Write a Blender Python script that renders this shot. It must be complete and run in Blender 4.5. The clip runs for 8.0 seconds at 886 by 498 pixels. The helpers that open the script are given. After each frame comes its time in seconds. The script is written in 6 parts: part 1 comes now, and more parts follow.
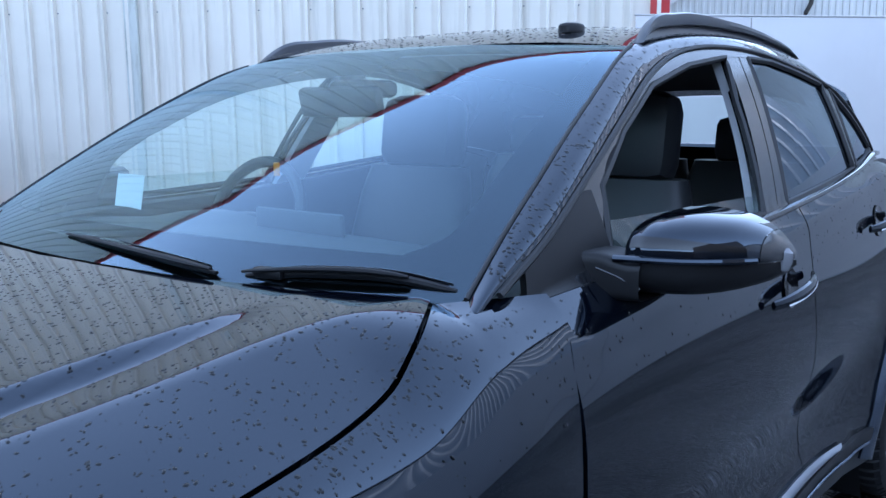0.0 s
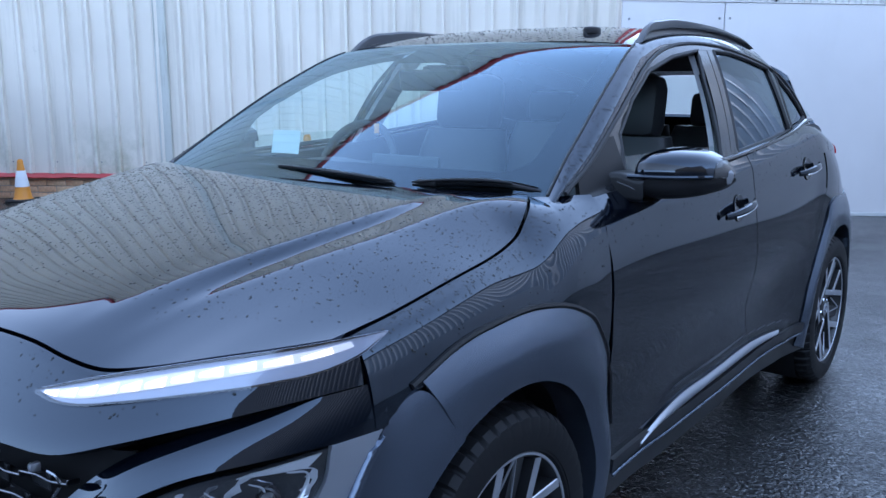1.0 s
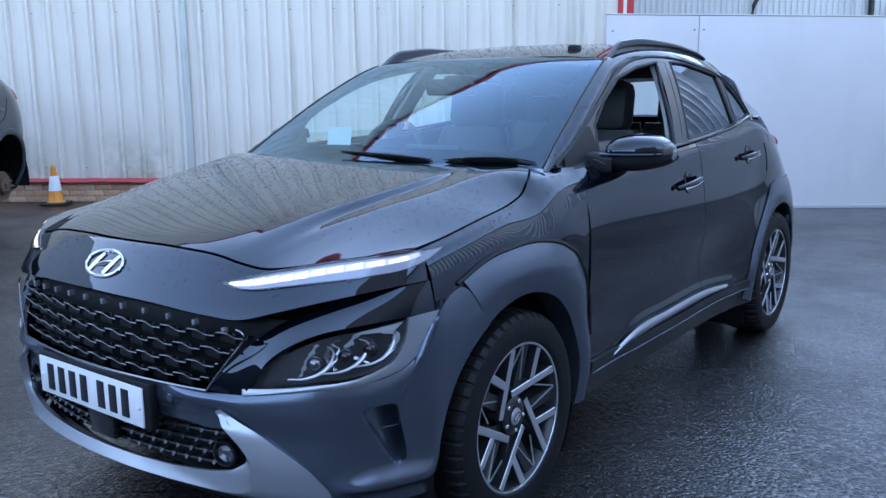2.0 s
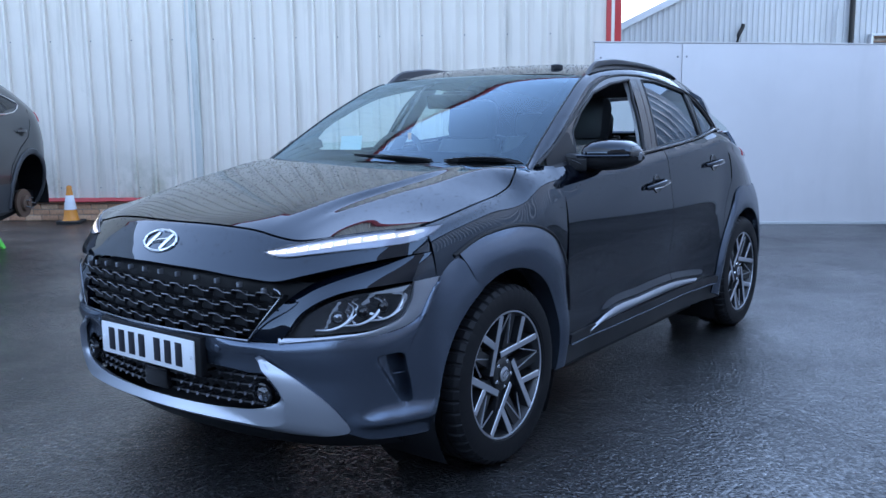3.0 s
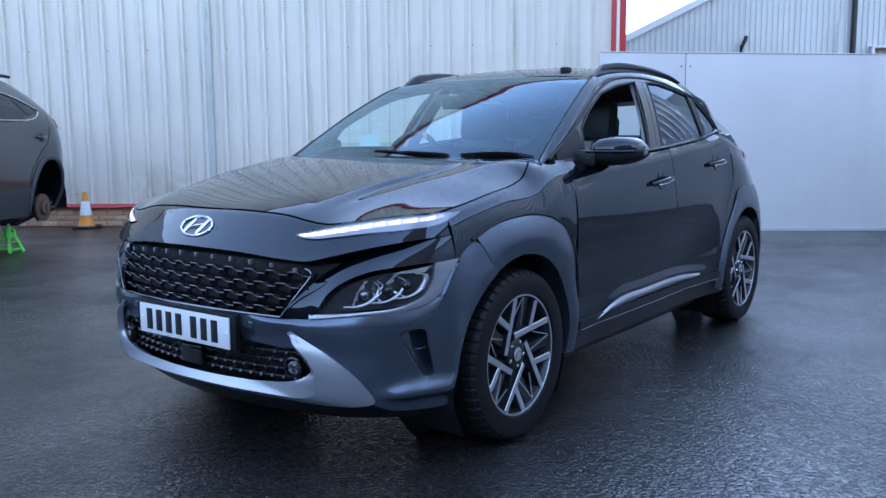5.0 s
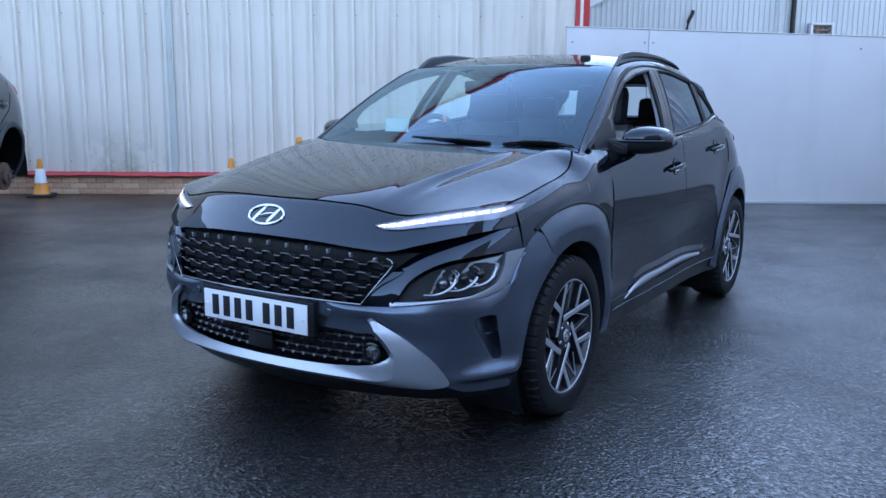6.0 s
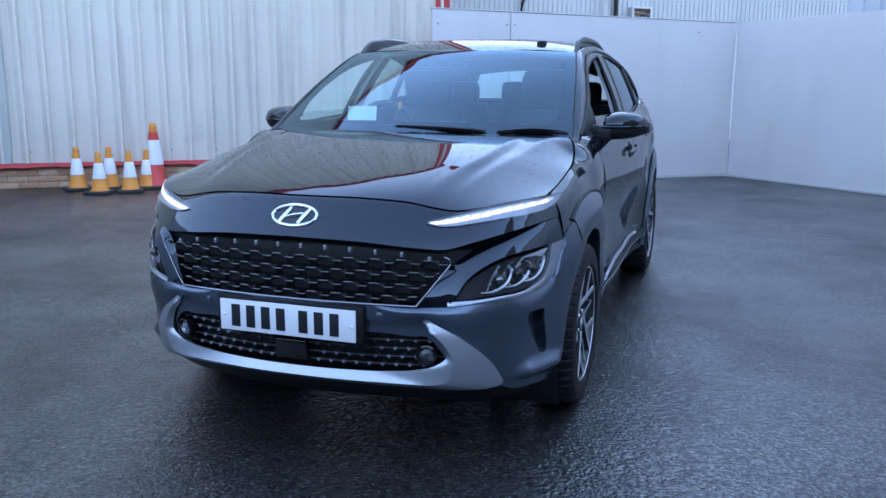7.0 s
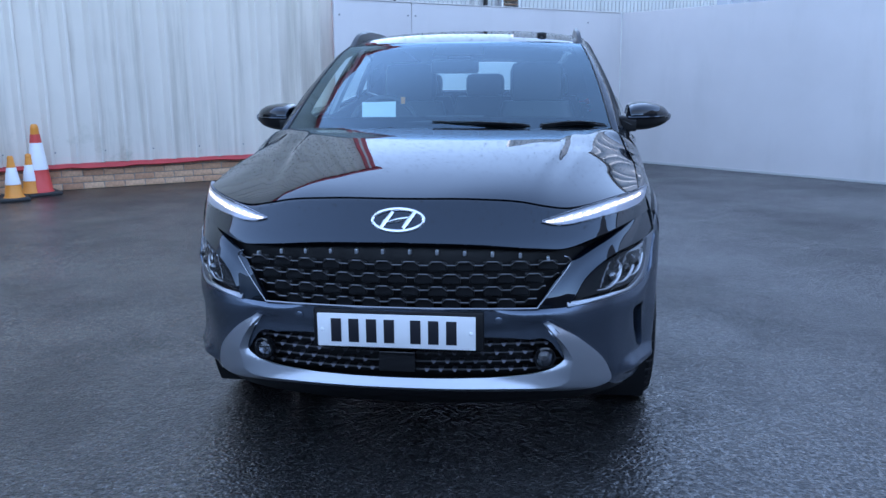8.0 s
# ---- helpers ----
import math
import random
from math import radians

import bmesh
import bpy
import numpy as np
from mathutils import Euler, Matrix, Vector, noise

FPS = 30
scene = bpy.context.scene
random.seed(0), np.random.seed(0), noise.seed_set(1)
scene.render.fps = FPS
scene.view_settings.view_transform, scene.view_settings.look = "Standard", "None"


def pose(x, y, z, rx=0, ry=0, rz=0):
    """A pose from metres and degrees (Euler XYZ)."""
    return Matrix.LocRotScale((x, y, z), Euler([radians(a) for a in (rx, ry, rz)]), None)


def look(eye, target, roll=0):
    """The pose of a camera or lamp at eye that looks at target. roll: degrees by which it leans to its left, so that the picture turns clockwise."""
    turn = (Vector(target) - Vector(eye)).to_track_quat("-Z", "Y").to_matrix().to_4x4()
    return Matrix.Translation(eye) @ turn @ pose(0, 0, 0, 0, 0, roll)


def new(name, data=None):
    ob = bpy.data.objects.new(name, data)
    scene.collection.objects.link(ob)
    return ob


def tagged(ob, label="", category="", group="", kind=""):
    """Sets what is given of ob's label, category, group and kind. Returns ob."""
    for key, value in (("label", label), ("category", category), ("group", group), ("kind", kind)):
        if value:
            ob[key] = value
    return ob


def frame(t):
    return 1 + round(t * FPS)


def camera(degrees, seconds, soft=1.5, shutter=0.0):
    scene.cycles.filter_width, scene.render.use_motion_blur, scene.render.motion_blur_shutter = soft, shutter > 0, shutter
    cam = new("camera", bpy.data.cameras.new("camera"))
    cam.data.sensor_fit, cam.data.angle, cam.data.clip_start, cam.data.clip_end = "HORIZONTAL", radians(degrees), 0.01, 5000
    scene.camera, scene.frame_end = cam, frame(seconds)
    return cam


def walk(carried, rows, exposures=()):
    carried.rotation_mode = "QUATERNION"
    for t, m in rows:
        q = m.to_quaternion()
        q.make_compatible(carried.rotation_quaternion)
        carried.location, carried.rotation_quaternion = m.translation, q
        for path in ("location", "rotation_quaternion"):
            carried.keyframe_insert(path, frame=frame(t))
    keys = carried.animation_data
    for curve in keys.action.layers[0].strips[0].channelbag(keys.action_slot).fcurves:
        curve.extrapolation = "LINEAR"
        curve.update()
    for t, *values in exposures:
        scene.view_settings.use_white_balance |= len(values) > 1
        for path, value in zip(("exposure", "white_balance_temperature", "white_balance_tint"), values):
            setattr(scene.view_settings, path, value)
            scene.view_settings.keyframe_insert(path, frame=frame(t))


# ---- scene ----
cam = camera(54.8, 8.0)
PATH = [
    (0, (1.425, -0.543, 1.32), (0.181, 0.989, 0.995), -0.3),
    (0.5, (1.635, -0.998, 1.34), (0.402, 0.535, 0.982), -0.1),
    (1, (1.774, -1.396, 1.328), (0.575, 0.159, 0.946), 0.0),
    (1.5, (1.99, -1.765, 1.32), (0.794, -0.207, 0.942), -0.1),
    (2, (2.197, -2.125, 1.318), (1.009, -0.558, 0.956), -0.6),
    (3.5, (2.576, -2.617, 1.185), (1.378, -1.038, 0.92), -0.6),
    (4, (2.605, -2.662, 1.155), (1.396, -1.09, 0.901), -0.7),
    (5.5, (2.514, -2.87, 1.202), (1.339, -1.278, 0.916), -0.0),
    (6, (2.235, -3.126, 1.285), (1.185, -1.46, 0.935), 0.4),
    (6.5, (1.866, -3.27, 1.309), (1.013, -1.504, 0.921), 0.4),
    (7, (1.425, -3.387, 1.318), (0.787, -1.533, 0.923), 0.2),
    (7.5, (0.953, -3.477, 1.343), (0.509, -1.569, 0.938), -0.4),
    (8, (0.524, -3.493, 1.335), (0.251, -1.556, 0.918), -0.6),
]
walk(cam, [(t, look(eye, target, roll)) for t, eye, target, roll in PATH], [(0.0, 3.34, 5880, 19), (2.0, 3.25, 5870, 19), (4.0, 3.13, 5850, 19), (6.5, 3.11, 5760, 19), (8.0, 3.03, 5700, 19)])

# ---- world, sun, exposure ----
world = bpy.data.worlds.new("overcast_sky")
scene.world = world
world.use_nodes = True
_wt = world.node_tree
_sky = _wt.nodes.new("ShaderNodeTexSky")
_sky.sky_type = "NISHITA"
_sky.sun_disc = False
_sky.sun_elevation = radians(14)
_sky.sun_rotation = radians(-66)
_sky.air_density, _sky.dust_density, _sky.ozone_density = 1.0, 0.3, 0.8
# a sheet of cloud over the blue, heavier overhead and paler towards the horizon all round
_cloud = _wt.nodes.new("ShaderNodeMix")
_cloud.data_type = "RGBA"
_cloud.inputs[0].default_value = 0.6
_up, _z, _tone = (_wt.nodes.new("ShaderNode" + k) for k in ("TexCoord", "SeparateXYZ", "ValToRGB"))
_wt.links.new(_up.outputs["Generated"], _z.inputs[0])
_wt.links.new(_z.outputs[2], _tone.inputs[0])
_tone.color_ramp.elements[0].position, _tone.color_ramp.elements[0].color = 0.2, (1.36, 1.82, 2.42, 1)
_tone.color_ramp.elements[1].position, _tone.color_ramp.elements[1].color = 1.0, (0.66, 0.88, 1.16, 1)
_wt.links.new(_tone.outputs[0], _cloud.inputs[7])
_wt.links.new(_sky.outputs[0], _cloud.inputs[6])
_wt.links.new(_cloud.outputs[2], _wt.nodes["Background"].inputs[0])
_wt.nodes["Background"].inputs[1].default_value = 0.15

sun = new("sun", bpy.data.lights.new("sun", "SUN"))
sun.data.energy, sun.data.angle, sun.data.color = 0.8, radians(14), (1.0, 0.98, 0.95)
sun.matrix_world = look((-8.9, 3.9, 2.42), (0, 0, 0))

# ---- small tools ----


def mesh_of(name, verts, faces, material, smooth=True, sharp=35):
    me = bpy.data.meshes.new(name)
    me.from_pydata([tuple(map(float, v)) for v in verts], [], [tuple(map(int, f)) for f in faces])
    for m in material if isinstance(material, (list, tuple)) else [material]:
        me.materials.append(m)
    me.validate()
    if smooth:
        me.shade_smooth()
        me.set_sharp_from_angle(angle=radians(sharp))
    else:
        me.shade_flat()
    return me


def part(name, geo, material, parent=None, label="", smooth=True, sharp=35):
    """One mesh object from (verts, faces), a bmesh or mesh data, under parent."""
    if isinstance(geo, bmesh.types.BMesh):
        me = bpy.data.meshes.new(name)
        geo.to_mesh(me)
        geo.free()
        me.materials.append(material)
        if smooth:
            me.shade_smooth()
            me.set_sharp_from_angle(angle=radians(sharp))
    elif isinstance(geo, bpy.types.Mesh):
        me = geo
    else:
        me = mesh_of(name, geo[0], geo[1], material, smooth, sharp)
    ob = new(name, me)
    if parent is not None:
        ob.parent = parent
    if label:
        ob["label"] = label
    return ob


def thing(name, label, category, group="", m=None, kind=""):
    ob = new(name)
    ob.empty_display_size = 0.1
    if m is not None:
        ob.matrix_world = m
    return tagged(ob, label, category, group, kind)


def curve(*knots):
    """A smooth function through knots (t, value, value...)."""
    ts = np.array([k[0] for k in knots], float)
    vs = np.array([k[1:] for k in knots], float)
    h = np.diff(ts)[:, None]
    d = np.diff(vs, axis=0) / h
    tan = np.zeros_like(vs)
    tan[0], tan[-1] = d[0], d[-1]
    if len(ts) > 2:
        tan[1:-1] = (d[:-1] * h[1:] + d[1:] * h[:-1]) / (h[:-1] + h[1:])

    def at(t):
        t = min(max(float(t), ts[0]), ts[-1])
        i = min(int(np.searchsorted(ts, t, "right")) - 1, len(ts) - 2)
        w = ts[i + 1] - ts[i]
        s = (t - ts[i]) / w
        v = ((2 * s**3 - 3 * s**2 + 1) * vs[i] + (s**3 - 2 * s**2 + s) * w * tan[i]
             + (3 * s**2 - 2 * s**3) * vs[i + 1] + (s**3 - s**2) * w * tan[i + 1])
        return float(v[0]) if len(v) == 1 else v

    return at


def soft(fn, lo, hi, w=0.07):
    """A function with its bends eased, kept as a fine table."""
    ts = np.linspace(lo, hi, int((hi - lo) / 0.002) + 1)
    k = np.exp(-np.linspace(-2, 2, 9) ** 2 / 2)
    off = np.linspace(-2, 2, 9) * w / 2
    ends = lambda t: fn(lo) + (fn(lo + 0.02) - fn(lo)) / 0.02 * (t - lo) if t < lo else fn(hi) + (fn(hi) - fn(hi - 0.02)) / 0.02 * (t - hi) if t > hi else fn(t)
    vs = np.array([sum(ends(t + o) * q for o, q in zip(off, k)) / k.sum() for t in ts])
    return lambda t: float(np.interp(t, ts, vs))


def way(*points):
    """A smooth curve through points, by length, from 0 to 1."""
    p = np.array(points, float)
    t = np.r_[0, np.cumsum(np.linalg.norm(np.diff(p, axis=0), axis=1))]
    return curve(*[(a / t[-1], *b) for a, b in zip(t, p)])


def mix(a, b, s):
    return a + (b - a) * s


def sheet(fn, nu, nv, thick=0.0, out=None):
    """A grid of fn(u, v). With thick it becomes a shell, its back away from the way out."""
    P = np.array([[fn(i / nu, j / nv) for j in range(nv + 1)] for i in range(nu + 1)], float)
    idx = np.arange((nu + 1) * (nv + 1)).reshape(nu + 1, nv + 1)
    N = np.cross(np.gradient(P, axis=0), np.gradient(P, axis=1))
    N /= np.maximum(np.linalg.norm(N, axis=2, keepdims=True), 1e-9)
    sign = 1.0
    if out is not None:
        sign = 1.0 if (N.reshape(-1, 3).mean(0) @ np.array(out)) > 0 else -1.0
    q = np.stack([idx[:-1, :-1], idx[1:, :-1], idx[1:, 1:], idx[:-1, 1:]], -1).reshape(-1, 4)
    if sign < 0:
        q = q[:, ::-1]
    V, F = P.reshape(-1, 3), [tuple(f) for f in q]
    if thick:
        n = len(V)
        V = np.r_[V, V - sign * thick * N.reshape(-1, 3)]
        F += [tuple(i + n for i in f[::-1]) for f in F]
        rim = [*idx[:, 0], *idx[-1, 1:], *idx[::-1, -1][1:], *idx[0, ::-1][1:]]
        for a, b in zip(rim[:-1], rim[1:]):
            F.append((b, a, a + n, b + n) if sign > 0 else (a, b, b + n, a + n))
    return V, F


def mirrored(geo):
    return np.array(geo[0]) * (-1, 1, 1), [tuple(f[::-1]) for f in geo[1]]


def joined(*geos):
    V, F, n = [], [], 0
    for v, f in geos:
        V.append(np.array(v, float).reshape(-1, 3))
        F += [tuple(i + n for i in g) for g in f]
        n += len(V[-1])
    return np.concatenate(V), F


def moved(geo, m):
    return np.array([m @ Vector(v) for v in geo[0]]), geo[1]


def box(x0, x1, y0, y1, z0, z1, bevel=0.0):
    """A box with its edges chamfered."""
    bm = bmesh.new()
    bmesh.ops.create_cube(bm, size=1, matrix=Matrix.Translation(((x0 + x1) / 2, (y0 + y1) / 2, (z0 + z1) / 2)) @ Matrix.Diagonal((x1 - x0, y1 - y0, z1 - z0, 1)))
    if bevel:
        bmesh.ops.bevel(bm, geom=bm.edges[:], offset=bevel, segments=2, profile=0.5, affect="EDGES")
    V = np.array([v.co[:] for v in bm.verts])
    bm.verts.index_update()
    F = [tuple(v.index for v in f.verts) for f in bm.faces]
    bm.free()
    return V, F


def tube(points, radius, n=10, squash=1.0, up=(0, 0, 1), caps=True):
    """A tube along points; radius one number or one a point; squash flattens it along up."""
    p = np.array(points, float)
    r = np.broadcast_to(np.array(radius, float), (len(p),))
    T = np.gradient(p, axis=0)
    T /= np.linalg.norm(T, axis=1, keepdims=True)
    A = np.cross(T, np.array(up, float))
    along = np.linalg.norm(A, axis=1) < 0.05
    A[along] = np.cross(T[along], np.array((0.35, 0.9, 0.1)))
    A /= np.maximum(np.linalg.norm(A, axis=1, keepdims=True), 1e-9)
    B = np.cross(A, T)
    ang = np.linspace(0, 2 * math.pi, n, endpoint=False)
    V = (p[:, None] + r[:, None, None] * (np.cos(ang)[None, :, None] * A[:, None] + squash * np.sin(ang)[None, :, None] * B[:, None])).reshape(-1, 3)
    F = [(i * n + j, i * n + (j + 1) % n, (i + 1) * n + (j + 1) % n, (i + 1) * n + j) for i in range(len(p) - 1) for j in range(n)]
    if caps:
        F += [tuple(range(n))[::-1], tuple((len(p) - 1) * n + j for j in range(n))]
    return V, F


def lathe(profile, n=48, axis="x"):
    """Turns (radius, along) pairs round an axis."""
    ang = np.linspace(0, 2 * math.pi, n, endpoint=False)
    V = []
    for r, a in profile:
        for t in ang:
            c, s = r * math.cos(t), r * math.sin(t)
            V.append((a, c, s) if axis == "x" else (c, s, a) if axis == "z" else (c, a, s))
    m = len(profile)
    F = [(i * n + j, i * n + (j + 1) % n, (i + 1) * n + (j + 1) % n, (i + 1) * n + j) for i in range(m - 1) for j in range(n)]
    return np.array(V), F


# ---- materials ----


def material(name, base, rough=0.5, metal=0.0, coat=0.0, spec=0.5):
    m = bpy.data.materials.new(name)
    m.use_nodes = True
    b = m.node_tree.nodes["Principled BSDF"]
    b.inputs["Base Color"].default_value = (*base, 1)
    b.inputs["Roughness"].default_value = rough
    b.inputs["Metallic"].default_value = metal
    b.inputs["Coat Weight"].default_value = coat
    b.inputs["Coat Roughness"].default_value = 0.02
    b.inputs["Coat IOR"].default_value = 1.58
    b.inputs["Specular IOR Level"].default_value = spec
    return m


def nodes(m):
    return m.node_tree.nodes, m.node_tree.links, m.node_tree.nodes["Principled BSDF"]


def place_of(m, scale=(1, 1, 1)):
    n, l, _ = nodes(m)
    co, mp = n.new("ShaderNodeTexCoord"), n.new("ShaderNodeMapping")
    mp.inputs["Scale"].default_value = scale
    l.new(co.outputs["Object"], mp.inputs[0])
    return mp.outputs[0]


def noise_of(m, scale, detail=4, rough=0.55, where=None):
    n, l, _ = nodes(m)
    t = n.new("ShaderNodeTexNoise")
    t.inputs["Scale"].default_value, t.inputs["Detail"].default_value, t.inputs["Roughness"].default_value = scale, detail, rough
    l.new(where or place_of(m), t.inputs["Vector"])
    return t.outputs["Fac"]


def ramp(m, fac, stops):
    n, l, _ = nodes(m)
    r = n.new("ShaderNodeValToRGB")
    while len(r.color_ramp.elements) < len(stops):
        r.color_ramp.elements.new(0.5)
    for e, (at, c) in zip(r.color_ramp.elements, stops):
        e.position = at
        e.color = (c, c, c, 1) if isinstance(c, (int, float)) else (*c, 1)
    l.new(fac, r.inputs[0])
    return r.outputs[0]


def bump(m, height, strength=0.3, distance=0.01, after=None):
    n, l, b = nodes(m)
    k = n.new("ShaderNodeBump")
    k.inputs["Strength"].default_value, k.inputs["Distance"].default_value = strength, distance
    l.new(height, k.inputs["Height"])
    if after is not None:
        l.new(after, k.inputs["Normal"])
    l.new(k.outputs[0], b.inputs["Normal"])
    return k.outputs[0]


def blend(m, a, b, fac, how="MIX"):
    n, l, _ = nodes(m)
    x = n.new("ShaderNodeMix")
    x.data_type, x.blend_type = "RGBA", how
    for v, i in ((fac, 0), (a, 6), (b, 7)):
        if isinstance(v, (int, float)):
            x.inputs[i].default_value = v
        elif isinstance(v, tuple):
            x.inputs[i].default_value = (*v, 1)
        else:
            l.new(v, x.inputs[i])
    return x.outputs[2]


def to(m, out, name):
    _, l, b = nodes(m)
    l.new(out, b.inputs[name])


PAINT = material("black_pearl_paint", (0.0012, 0.0019, 0.0040), 0.03, 0.0, 0.0, 0.8)
PAINT.node_tree.nodes["Principled BSDF"].inputs["Specular Tint"].default_value = (0.72, 0.84, 1.0, 1)  # blue-black sheen
CLAD = material("grey_cladding", (0.112, 0.134, 0.172), 0.25, 0.8)
BLACK = material("black_plastic", (0.007, 0.007, 0.008), 0.45, 0.0, 0.0, 0.3)
GLOSS = material("gloss_black", (0.006, 0.006, 0.007), 0.08)
RUBBER = material("tyre_rubber", (0.007, 0.007, 0.008), 0.55, 0.0, 0.0, 0.22)
CHROME = material("chrome", (0.75, 0.77, 0.8), 0.12, 1.0)
SILVER = material("satin_silver", (0.41, 0.43, 0.47), 0.32, 0.75)
ALLOY = material("machined_alloy", (0.56, 0.58, 0.62), 0.36, 0.85)
ALLOY_DARK = material("dark_alloy", (0.014, 0.0145, 0.016), 0.3, 0.0)
SILL = material("dark_sill_plastic", (0.012, 0.0125, 0.014), 0.38)
GRILLE = material("grille_black", (0.008, 0.008, 0.009), 0.3, 0.0, 0.0, 0.4)
STUD = material("low_grille_stud", (0.07, 0.07, 0.08), 0.3, 0.7)
CELL = material("grille_cell", (0.010, 0.0105, 0.012), 0.36, 0.0, 0.0, 0.35)
GRILLE_GLINT = material("grille_glint", (0.20, 0.20, 0.21), 0.3, 0.7)
FRAME_BLACK = material("gloss_black_frame", (0.010, 0.011, 0.013), 0.16, 0.0, 0.0, 0.8)
SEAL = material("window_seal", (0.01, 0.01, 0.011), 0.55)

ASPHALT = material("wet_asphalt", (0.03, 0.031, 0.034), 0.5)


def asphalt():
    n, l, b = nodes(ASPHALT)

    def stones(scale):
        v = n.new("ShaderNodeTexVoronoi")
        v.inputs["Scale"].default_value, v.inputs["Randomness"].default_value = scale, 1.0
        l.new(place_of(ASPHALT), v.inputs["Vector"])
        return v
    # two sizes of stone set in tar
    v, w = stones(85), stones(190)
    coarse = ramp(ASPHALT, v.outputs["Color"], [(0.25, 0.55), (0.6, 1.0), (0.9, 1.5)])
    # the few palest stones put glints of the wet grain into the colour
    fine = ramp(ASPHALT, w.outputs["Color"], [(0.25, 0.008), (0.6, 0.019), (0.84, 0.060), (0.94, 0.19)])
    tone = blend(ASPHALT, fine, coarse, 1.0, "MULTIPLY")
    # dark pits of tar where the stones part
    pits = ramp(ASPHALT, stones(62).outputs["Distance"], [(0.36, 1.0), (0.60, 0.2)])
    tone = blend(ASPHALT, tone, pits, 1.0, "MULTIPLY")
    patch = ramp(ASPHALT, noise_of(ASPHALT, 0.45, 5, 0.6), [(0.35, 0.6), (0.7, 1.3)])
    to(ASPHALT, blend(ASPHALT, tone, patch, 1.0, "MULTIPLY"), "Base Color")
    wet = ramp(ASPHALT, noise_of(ASPHALT, 0.7, 6, 0.62), [(0.38, 0.3), (0.64, 0.55)])
    to(ASPHALT, wet, "Roughness")
    # a film of water between the stones
    film = ramp(ASPHALT, noise_of(ASPHALT, 0.9, 5, 0.65), [(0.36, 0.55), (0.56, 1.0)])
    to(ASPHALT, blend(ASPHALT, film, pits, 0.6, "MULTIPLY"), "Coat Weight")
    b.inputs["Coat Roughness"].default_value = 0.2
    b.inputs["Coat IOR"].default_value = 1.92
    b.inputs["Specular IOR Level"].default_value = 0.3
    knobs = ramp(ASPHALT, stones(60).outputs["Distance"], [(0.0, 1.0), (0.7, 0.0)])
    lumps = noise_of(ASPHALT, 28, 4, 0.62)
    k = bump(ASPHALT, lumps, 1.0, 0.0035)
    k = bump(ASPHALT, knobs, 1.0, 0.0035, k)
    l.new(k, b.inputs["Coat Normal"])
    big = ramp(ASPHALT, v.outputs["Distance"], [(0.0, 1.0), (0.65, 0.0)])
    small = ramp(ASPHALT, w.outputs["Distance"], [(0.0, 1.0), (0.6, 0.0)])
    k = bump(ASPHALT, lumps, 1.0, 0.008)
    k = bump(ASPHALT, big, 1.0, 0.006, k)
    k = bump(ASPHALT, small, 0.7, 0.001, k)
    bump(ASPHALT, noise_of(ASPHALT, 48, 4, 0.6), 0.4, 0.004, k)


asphalt()

WALL = material("pale_profiled_sheet", (0.66, 0.67, 0.64), 0.4)
WHITE = material("white_boarding", (0.74, 0.74, 0.74), 0.55)
GREYSHEET = material("grey_profiled_sheet", (0.35, 0.36, 0.37), 0.45)
PALESHEET = material("pale_grey_profiled_sheet", (0.5, 0.52, 0.55), 0.45)
RED = material("red_trim", (0.45, 0.03, 0.03), 0.4)
BRICK = material("buff_brick", (0.38, 0.22, 0.11), 0.85)
MORTAR = material("mortar", (0.3, 0.28, 0.25), 0.9)
DARKWALL = material("dark_cladding", (0.06, 0.062, 0.068), 0.55)
ORANGE = material("orange_plastic", (0.75, 0.28, 0.03), 0.45)
SLEEVE = material("white_sleeve", (0.75, 0.75, 0.76), 0.35)
CONE_BASE = material("black_rubber_base", (0.03, 0.03, 0.03), 0.7)



def weathered(m, base, dirt, streak, mark, amount):
    """Paint that has run and stained: broad tone, long vertical streaks and small marks."""
    broad = ramp(m, noise_of(m, 0.5, 4, 0.6), [(0.3, 0.90), (0.7, 1.04)])
    tint = blend(m, base, broad, 1.0, "MULTIPLY")
    runs = ramp(m, noise_of(m, 1.0, 6, 0.65, place_of(m, streak)), [(0.52, 0.0), (0.74, amount)])
    tint = blend(m, tint, dirt, runs)
    spots = ramp(m, noise_of(m, mark, 5, 0.7), [(0.66, 0.0), (0.76, amount * 0.8)])
    to(m, blend(m, tint, dirt, spots), "Base Color")
    to(m, ramp(m, noise_of(m, 3.0, 4), [(0.3, 0.32), (0.7, 0.55)]), "Roughness")
    bump(m, noise_of(m, 2.5, 3), 0.12, 0.01)


weathered(WALL, (0.73, 0.665, 0.575), (0.37, 0.34, 0.27), (7, 7, 0.35), 6, 0.55)


def moss(m):
    """Grey-green growth in loose blotches along the foot of the wall."""
    n, l, b = nodes(m)
    part_z = n.new("ShaderNodeSeparateXYZ")
    l.new(place_of(m), part_z.inputs[0])
    low = ramp(m, part_z.outputs[2], [(0.30, 1.0), (0.95, 0.0)])
    spots = ramp(m, noise_of(m, 1.1, 6, 0.68), [(0.53, 0.0), (0.68, 0.75)])
    old = b.inputs["Base Color"].links[0].from_socket
    to(m, blend(m, old, (0.20, 0.21, 0.11), blend(m, low, spots, 1.0, "MULTIPLY")), "Base Color")


